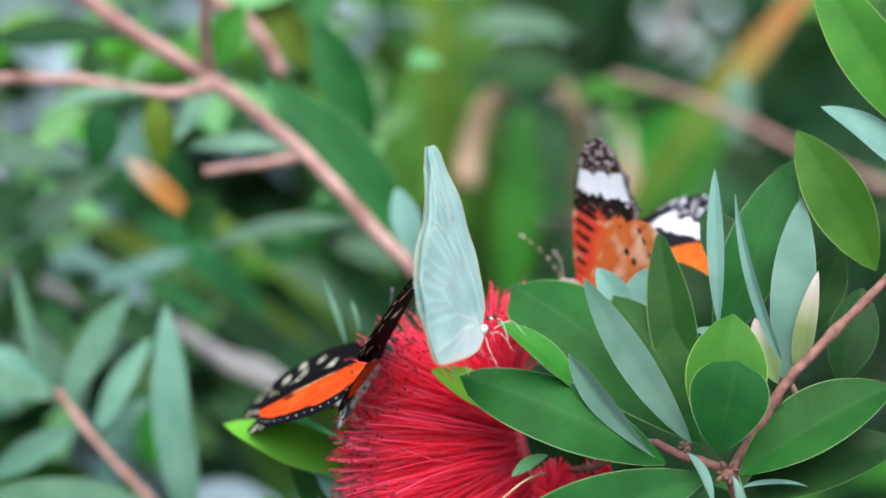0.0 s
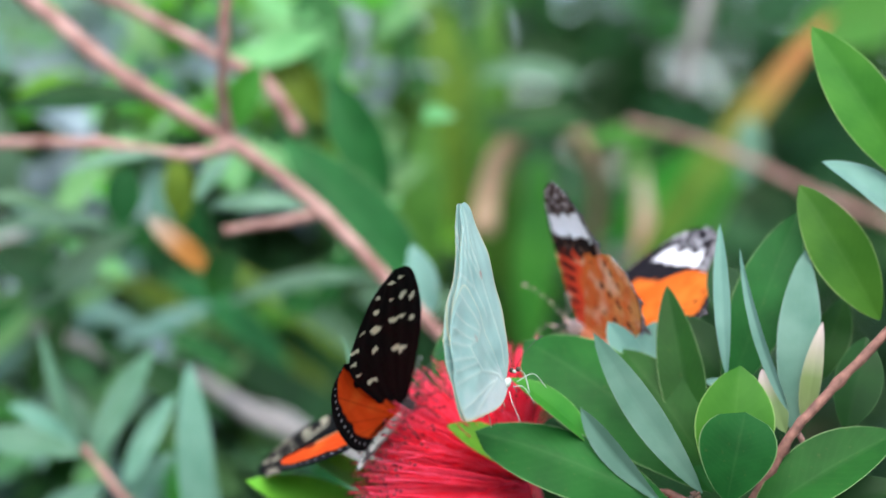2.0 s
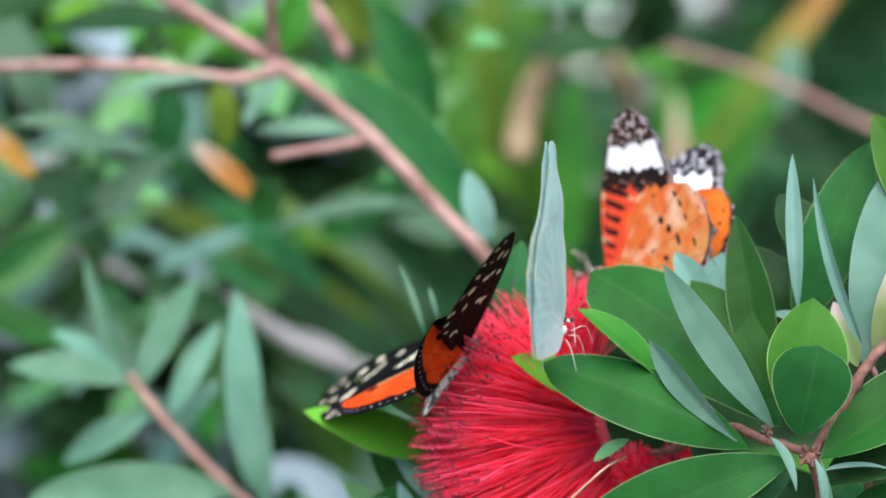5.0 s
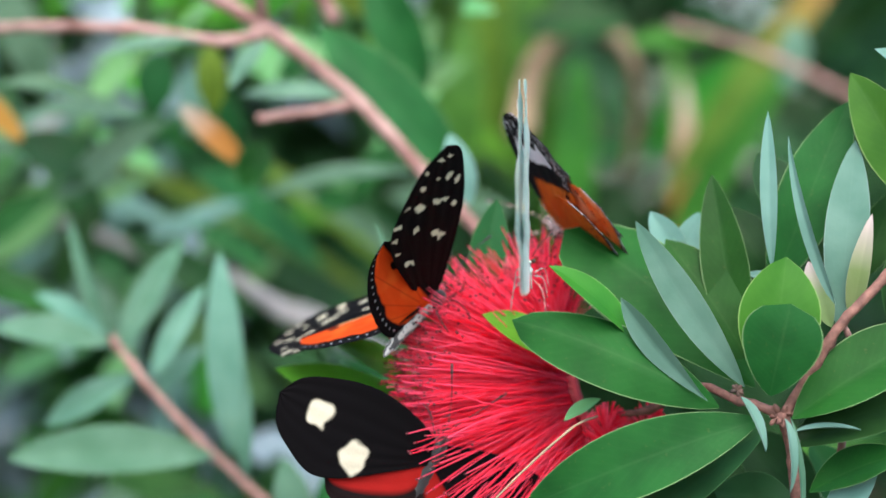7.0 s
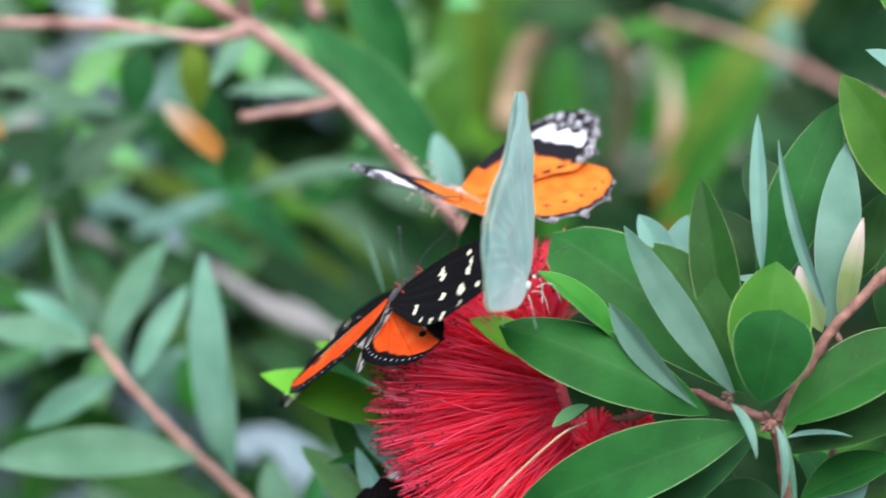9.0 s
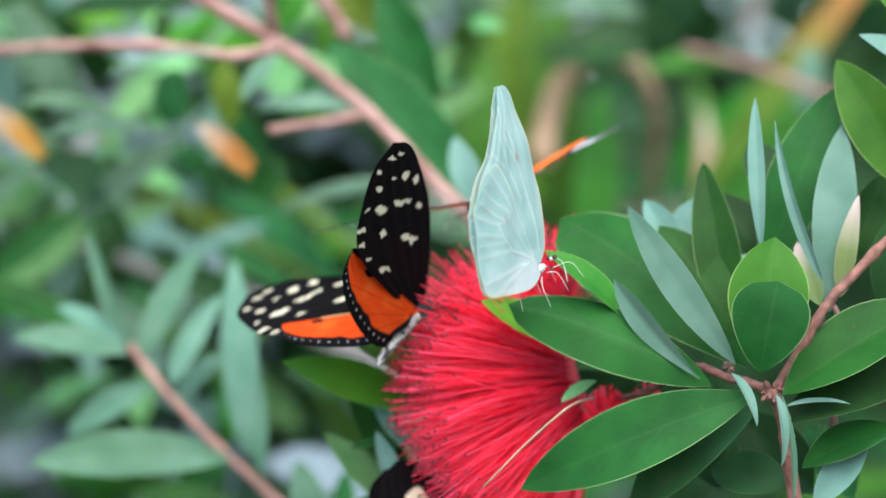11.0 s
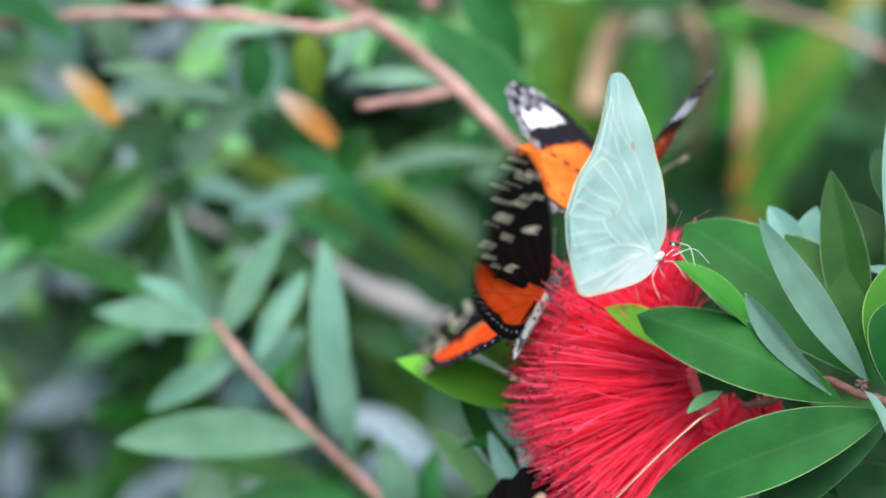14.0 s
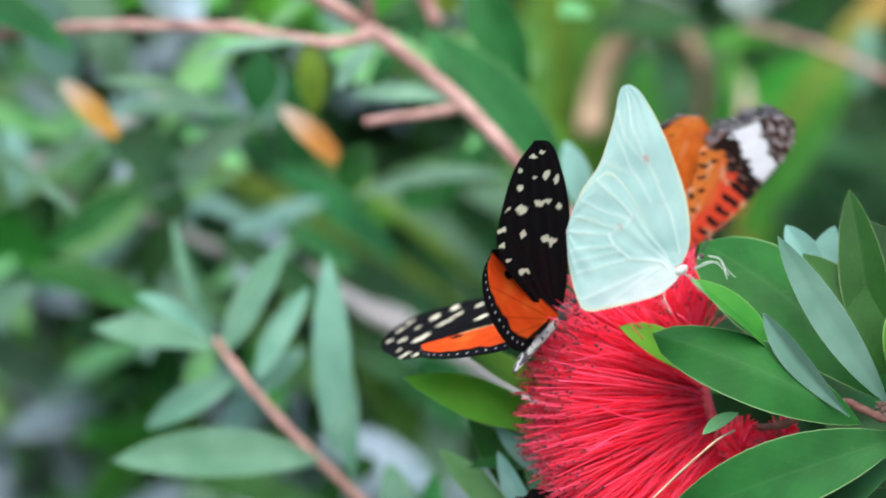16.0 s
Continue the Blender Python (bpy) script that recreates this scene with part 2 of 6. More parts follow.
def stem(name, points, r0, r1, mat, parent, n=24, knots=0.0, label="", sides=9):
    """A twig through points (world places) with uneven thickness and swollen nodes."""
    base = parent.location if parent else Vector()
    pts = [p - base for p in curve_points(points, n)]
    rng = random.Random(len(name) + int(abs(points[0][0]) * 1e5))
    radii = []
    for i in range(n + 1):
        r = r0 + (r1 - r0) * i / n
        r *= 1 + knots * max(0.0, math.sin(i * 1.9 + points[0][2] * 90)) ** 6 + rng.uniform(-0.05, 0.05)
        radii.append(r)
        pts[i] = pts[i] + Vector([rng.uniform(-1, 1) for _ in range(3)]) * r0 * 0.12
    verts, faces = [], []
    tube_data(verts, faces, pts, radii, sides)
    return mesh_object(name, verts, faces, mat, parent, label=label)


def leaf_data(verts, faces, blade, base, tip, width, face=(0.0, -1.0, 0.35), bend=0.07, fold=0.26, wide=0.45, twist=0.0, n=14, m=8, point=1.0, wave=0.03, thick=0.00025):
    """Adds one leaf blade, two-sided with thin edges: base to tip, its greatest width at wide of its length."""
    base, tip = Vector(base), Vector(tip)
    ax = tip - base
    length = ax.length
    ax.normalize()
    nrm = Vector(face)
    nrm = (nrm - ax * nrm.dot(ax)).normalized()
    side = ax.cross(nrm).normalized()
    start = len(verts)
    ph = base.x * 310 + base.z * 170
    rows = m + 1
    for layer in (0, 1):
        for i in range(n + 1):
            t = i / n
            e = math.log(0.5) / math.log(wide)
            w = math.sin(math.pi * t ** e) ** (0.75 * point) if 0 < t < 1 else 0.0
            w = max(w, 0.03 if t < 0.5 else 0.006) * width / 2
            ang = radians(twist) * (t - 0.3)
            sd = side * math.cos(ang) + nrm * math.sin(ang)
            nn = nrm * math.cos(ang) - side * math.sin(ang)
            c = base + ax * (length * t) + nn * (bend * length * 4 * t * (1 - t))
            for k in range(rows):
                s = 2 * k / m - 1
                lift = abs(s) * fold * w + wave * w * math.sin(t * 9 + ph + (1.5 if s > 0 else 0)) * abs(s) ** 2
                verts.append(c + sd * (s * w) + nn * (lift - layer * thick * (1 - abs(s) ** 4)))
                blade.append((s, t, 0.0))
    size = (n + 1) * rows
    for layer in (0, 1):
        o = start + layer * size
        for i in range(n):
            for k in range(m):
                a = o + i * rows + k
                q = (a, a + 1, a + rows + 1, a + rows)
                faces.append(q if layer == 0 else q[::-1])
    return verts


def leaf(parent, mat, base, tip, width, label="", name="leaf", **kw):
    """One leaf as a part of its branch; base and tip are world places."""
    o = parent.location
    verts, faces, blade = [], [], []
    leaf_data(verts, faces, blade, Vector(base) - o, Vector(tip) - o, width, **kw)
    ob = mesh_object(name, verts, faces, mat, parent, label=label)
    at = ob.data.attributes.new("blade", "FLOAT_VECTOR", "POINT")
    at.data.foreach_set("vector", np.array(blade, dtype=np.float32).ravel())
    return ob


def ball(bm, place, radius, stretch=(1, 1, 1), turn=None, seg=12):
    m = Matrix.Translation(place) @ (turn or Matrix()) @ Matrix.Diagonal((*[radius * s for s in stretch], 1))
    bmesh.ops.create_uvsphere(bm, u_segments=seg, v_segments=max(6, seg * 2 // 3), radius=1, matrix=m)


# ---- setting: ground and far planting ----
def ground():
    m, nt, b = material("leaf_litter")
    co = nt.nodes.new("ShaderNodeTexCoord")
    n1 = node(nt, "ShaderNodeTexNoise", Scale=3.0, Detail=6.0)
    n2 = node(nt, "ShaderNodeTexNoise", Scale=40.0, Detail=4.0)
    for n in (n1, n2):
        nt.links.new(co.outputs["Object"], n.inputs["Vector"])
    col = ramp(nt, n1.outputs["Fac"], [(0.35, (0.02, 0.022, 0.012)), (0.65, (0.05, 0.05, 0.028))])
    col = mix(nt, math_node(nt, "MULTIPLY", n2.outputs["Fac"], 0.5), col, (0.05, 0.08, 0.03))
    nt.links.new(col, b.inputs["Base Color"])
    b.inputs["Roughness"].default_value = 0.95
    verts, faces = [], []
    k, size = 40, 400.0
    for i in range(k + 1):
        for j in range(k + 1):
            x = ((i / k * 2 - 1) ** 3) * size
            y = ((j / k * 2 - 1) ** 3) * size
            verts.append((x, y, 0.05 * noise.noise((x * 0.7, y * 0.7, 0)) - 0.02))
    for i in range(k):
        for j in range(k):
            a = i * (k + 1) + j
            faces.append((a, a + k + 1, a + k + 2, a + 1))
    tagged(mesh_object("ground", verts, faces, m), "dark soil with leaf litter under the shrubs", "ground", kind="structure")


GAPS = ((0.309, 1.514), (0.407, 1.52), (0.164, 1.42), (0.33, 1.452))


def in_gap(p, q):
    """Whether a leaf from p to q would close one of the openings to the sky, which narrow towards the flower."""
    for gx, gz in GAPS:
        for k in (0.0, 0.5, 1.0):
            c = p.lerp(q, k)
            f = (c.y + 0.615) / 3.615
            if math.hypot(c.x - gx * f, c.z - 1.207 - (gz - 1.207) * f) < 0.003 + 0.105 * (q - p).length + 0.010 * (1 - f):
                return True
    return False


def foliage_mass(name, label, mat, count, seed, xr, yr, zr, size, keep=None):
    """A mass of loose leaves filling a box: stuff that nobody could count."""
    rng = random.Random(seed)
    verts, faces, blade = [], [], []
    done = 0
    while done < count:
        y = rng.uniform(*yr)
        p = Vector((rng.uniform(*xr), y, rng.uniform(*zr)))
        if keep and not keep(p):
            done += 0.2
            continue
        a, e = rng.uniform(0, 6.28), rng.uniform(-0.9, 1.1)
        d = Vector((math.cos(a) * math.cos(e), 0.6 * math.sin(a) * math.cos(e), math.sin(e)))
        ln = rng.uniform(*size)
        f = Vector((rng.uniform(-0.6, 0.6), -0.7, rng.uniform(0.1, 1.2)))
        if in_gap(p, p + d * ln):
            continue
        leaf_data(verts, faces, blade, p, p + d * ln, ln * rng.uniform(0.22, 0.36), face=f, bend=rng.uniform(-0.1, 0.12), n=6, m=2, fold=0.25)
        done += 1
    ob = mesh_object(name, verts, faces, mat)
    at = ob.data.attributes.new("blade", "FLOAT_VECTOR", "POINT")
    at.data.foreach_set("vector", np.array(blade, dtype=np.float32).ravel())
    return tagged(ob, label, "foliage", kind="stuff")


def shrub_stems():
    """Thin dark stems that carry the loose leaves of the shrubs behind."""
    rng = random.Random(91)
    for x, y, top in ((0.35, 1.6, 1.1), (0.7, 1.7, 1.1), (0.95, 1.6, 1.1), (-0.42, 0.68, 0.97), (-0.2, 0.55, 0.98), (0.3, 0.9, 0.93), (0.08, 0.8, 0.94), (-0.1, 1.05, 0.9), (0.52, 1.05, 0.93)):
        sh = thing("shrub", (x, y, -0.02), "brown woody shrub stems standing in the shade", "shrub")
        for k in range(4):
            a = k * 1.7 + rng.random()
            r = 0.05 + 0.07 * rng.random()
            stem("stem", [(x, y, -0.02), (x + 0.2 * r * math.cos(a), y + 0.2 * r * math.sin(a), 0.45 * top), (x + r * math.cos(a), y + r * math.sin(a), top)], 0.008, 0.003, BARK, sh, 14, 0.15)


def patchy(scale, level, seed):
    off = Vector((seed * 7.3, seed * 3.1, seed))
    return lambda p: noise.noise(Vector(p) * scale + off) > level


ground()
shrub_stems()
# The shade of the far masses is put into their dark leaf colour.
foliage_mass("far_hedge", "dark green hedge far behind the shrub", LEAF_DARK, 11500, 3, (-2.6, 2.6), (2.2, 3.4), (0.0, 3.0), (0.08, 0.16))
# Bluish leaves stand in for sky showing through the hedge.
foliage_mass("far_trees", "bluish leaves standing in for sky behind the hedge", LEAF_SKY_TINT, 4200, 21, (-3.4, 3.4), (3.6, 4.6), (0.0, 3.6), (0.1, 0.2), lambda p: p.x < 0.15 and patchy(1.6, -0.3, 2)(p))
# Dark filler leaves make the gaps in the hedge look shaded.
foliage_mass("far_trees", "leaves coloured dark for the shade behind the hedge", LEAF_DARK, 2600, 22, (0.0, 3.4), (3.6, 4.6), (0.0, 3.6), (0.1, 0.2))
# Shade between the shrubs, made with the dark leaf colour.
foliage_mass("far_shrub", "shrub leaves coloured dark for the shade behind", LEAF_DARK, 560, 15, (0.05, 0.7), (0.55, 1.2), (0.95, 1.6), (0.05, 0.1), patchy(4.0, -0.05, 8))
foliage_mass("far_shrub", "leaves coloured dark for shade low behind the twig", LEAF_DARK, 130, 16, (-0.6, 0.05), (0.55, 1.2), (0.9, 1.5), (0.05, 0.1), patchy(4.0, 0.0, 5))
foliage_mass("far_shrub", "mid green shrub leaves in the shade behind", LEAF, 500, 5, (-0.7, 0.7), (0.7, 1.4), (0.8, 1.6), (0.05, 0.1), patchy(4.0, 0.05, 1))
foliage_mass("far_shrub", "dull grey-green leaves in the shade behind", LEAF_GREY, 170, 6, (-0.6, 0.6), (0.5, 1.2), (0.9, 1.55), (0.05, 0.09), patchy(4.5, 0.1, 4))
foliage_mass("far_shrub", "fresh green leaves in the shade behind", LEAF_FRESH, 330, 7, (-0.6, 0.6), (0.5, 1.2), (0.9, 1.55), (0.05, 0.1), patchy(4.5, 0.1, 9))
foliage_mass("near_shrub", "small blue-green leaves deeper in the shrub", LEAF_GREY, 50, 12, (-0.33, -0.02), (0.22, 0.5), (1.02, 1.42), (0.04, 0.07), patchy(9, 0.1, 6))
foliage_mass("near_shrub", "small green leaves deeper in the shrub", LEAF, 150, 13, (-0.33, 0.0), (0.22, 0.5), (1.02, 1.42), (0.04, 0.07), patchy(9, 0.05, 3))

# Dark-coloured leaves stand in for the shade behind the blades.
foliage_mass("shaded_shrub", "leaves coloured deep green for shade behind the arching blades", LEAF_DARK, 190, 31, (-0.2, 0.01), (0.46, 0.62), (1.1, 1.26), (0.05, 0.1))

# The light from the sky is in the pale blue colour of these leaves.
foliage_mass("near_shrub", "leaves tinted pale blue as if catching the sky", LEAF_SKY_TINT, 75, 41, (-0.36, -0.03), (0.26, 0.55), (1.0, 1.36), (0.03, 0.06), patchy(11, 0.12, 14))
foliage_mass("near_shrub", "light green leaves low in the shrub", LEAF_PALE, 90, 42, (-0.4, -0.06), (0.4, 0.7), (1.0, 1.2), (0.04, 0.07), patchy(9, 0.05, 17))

# Bluish tint imitates patches of sky light high up.
foliage_mass("near_shrub", "small leaves tinted bluish for sky light high in the shrub", LEAF_SKY_TINT, 100, 51, (-0.24, -0.03), (0.38, 0.62), (1.22, 1.38), (0.03, 0.05), patchy(10, 0.05, 19))

# Soft light patches low down, made by pale leaf colour.
foliage_mass("near_shrub", "leaves tinted pale blue-green for light patches low in the shrub", LEAF_SKY_TINT, 100, 61, (-0.34, -0.06), (0.42, 0.66), (1.0, 1.17), (0.04, 0.07), patchy(9, 0.0, 23))
foliage_mass("near_shrub", "light green leaves high in the shrub", LEAF_PALE, 130, 62, (-0.28, -0.02), (0.3, 0.5), (1.22, 1.36), (0.03, 0.05), patchy(10, 0.02, 27))
foliage_mass("near_shrub", "bright green leaves behind the twig", LEAF_FRESH, 100, 63, (-0.36, -0.08), (0.4, 0.62), (1.02, 1.3), (0.04, 0.07), patchy(9, 0.05, 29))

# Deep shade is painted as the dark colour of this mass.
foliage_mass("far_shrub", "dense shrub leaves coloured dark for deep shade", LEAF_DARK, 1500, 71, (0.1, 1.1), (1.3, 2.0), (0.9, 2.0), (0.07, 0.13))

# Lighter leaf colour makes this side of the shrub look lit.
foliage_mass("far_shrub", "leaves coloured pale green as light on one side of the shrub", LEAF_PALE, 300, 72, (-0.6, -0.16), (0.5, 0.85), (1.0, 1.34), (0.04, 0.08), patchy(7, -0.05, 31))
# Greyish pale tint lightens this side in place of sky light.
foliage_mass("far_shrub", "leaves tinted greyish-green as light on one side of the shrub", LEAF_SKY_TINT, 180, 73, (-0.6, -0.14), (0.5, 0.85), (1.0, 1.34), (0.04, 0.08), patchy(7, 0.0, 37))

# Lit look of the low leaves comes from their bright colour.
foliage_mass("far_shrub", "leaves coloured bright green as if lit, low in the shrub", LEAF_BRIGHT, 110, 74, (-0.5, -0.08), (0.55, 0.85), (0.96, 1.2), (0.04, 0.08), patchy(7, -0.02, 41))
# Sunlight on these leaves is imitated by a brighter green.
foliage_mass("near_shrub", "fresh leaves coloured bright as if sunlit behind the branch", LEAF_BRIGHT, 70, 81, (-0.15, 0.0), (0.36, 0.6), (1.24, 1.36), (0.03, 0.06), patchy(9, -0.05, 47))
# Added pale and grey-green leaves imitate a light haze by their colour.
foliage_mass("near_shrub", "leaves coloured pale for haze behind the low twig", LEAF_PALE, 34, 82, (-0.24, -0.1), (0.24, 0.4), (1.12, 1.235), (0.03, 0.055), patchy(11, 0.0, 51))
foliage_mass("near_shrub", "leaves coloured grey-green for haze behind the low twig", LEAF_BLUE, 26, 83, (-0.24, -0.08), (0.24, 0.4), (1.12, 1.3), (0.03, 0.055), patchy(11, 0.0, 53))
# Pale leaf colour brightens the area behind the branch in place of light.
foliage_mass("near_shrub", "leaves coloured pale as light high behind the branch", LEAF_PALE, 30, 84, (-0.13, 0.0), (0.2, 0.36), (1.235, 1.32), (0.02, 0.04), patchy(12, 0.0, 57))
# Sage leaves lighten the low side by colour, like lit foliage.
foliage_mass("far_shrub", "leaves coloured soft sage as if lit, low in the shrub", LEAF_SAGE, 150, 75, (-0.5, -0.08), (0.5, 0.8), (0.96, 1.25), (0.04, 0.08), patchy(7, -0.02, 43))

# ---- the flowering branch in focus ----
branch = thing("bottlebrush_branch", (0.0784, -0.0250, 1.1526), "leafy reddish-brown bottlebrush twig with grey-green leaves", "branch")
stem("stem", [(0.0787, -0.0250, 1.1525), (0.0864, -0.0250, 1.1647), (0.0925, -0.0250, 1.1747), (0.1015, -0.0230, 1.1840), (0.1155, -0.0200, 1.1974), (0.1328, -0.0150, 1.2151)], 0.0013, 0.0011, BARK, branch, 30, 0.35)
stem("stem", [(0.0787, -0.0250, 1.1525), (0.0732, -0.0240, 1.1548), (0.0681, -0.0220, 1.1560), (0.0596, -0.0120, 1.1584), (0.0484, 0.0020, 1.1512), (0.0362, 0.0080, 1.1493)], 0.0012, 0.0008, BARK, branch, 24, 0.4)
stem("stem", [(0.0787, -0.0250, 1.1525), (0.0812, -0.0240, 1.1452), (0.0828, -0.0220, 1.1329), (0.0858, -0.0200, 1.1111)], 0.0016, 0.0018, BARK, branch, 20, 0.3)
bm = bmesh.new()
rng = random.Random(5)
ball(bm, (0, 0, 0), 0.0018, (1, 1, 0.85), seg=12)
for k in range(16):
    a, e = k * 2.4, rng.uniform(-0.9, 0.9)
    d = Vector((math.cos(a) * math.cos(e), -abs(math.sin(a) * math.cos(e)), math.sin(e)))
    ball(bm, d * rng.uniform(0.0014, 0.0026), rng.uniform(0.0005, 0.0011), (0.7, 0.7, 1.5), d.to_track_quat("Z", "Y").to_matrix().to_4x4(), seg=8)
for v in bm.verts:
    v.co += Vector((noise.noise(v.co * 1500), noise.noise(v.co * 1500 + Vector((7, 0, 0))), noise.noise(v.co * 1500 + Vector((0, 7, 0))))) * 0.00022
part("node", bm, BARK, branch, "knobbly reddish node of the twig")
bm = bmesh.new()
for k in range(7):
    a = k * 2.4
    d = Vector((math.cos(a), -0.4, math.sin(a)))
    ball(bm, Vector((0.0678, -0.0280, 1.1588)) + d * 0.0007 - branch.location, rng.uniform(0.0005, 0.0009), (0.8, 0.8, 1.5), d.to_track_quat("Z", "Y").to_matrix().to_4x4(), seg=8)
part("bud", bm, BUD, branch, "small dark brown dried bud")

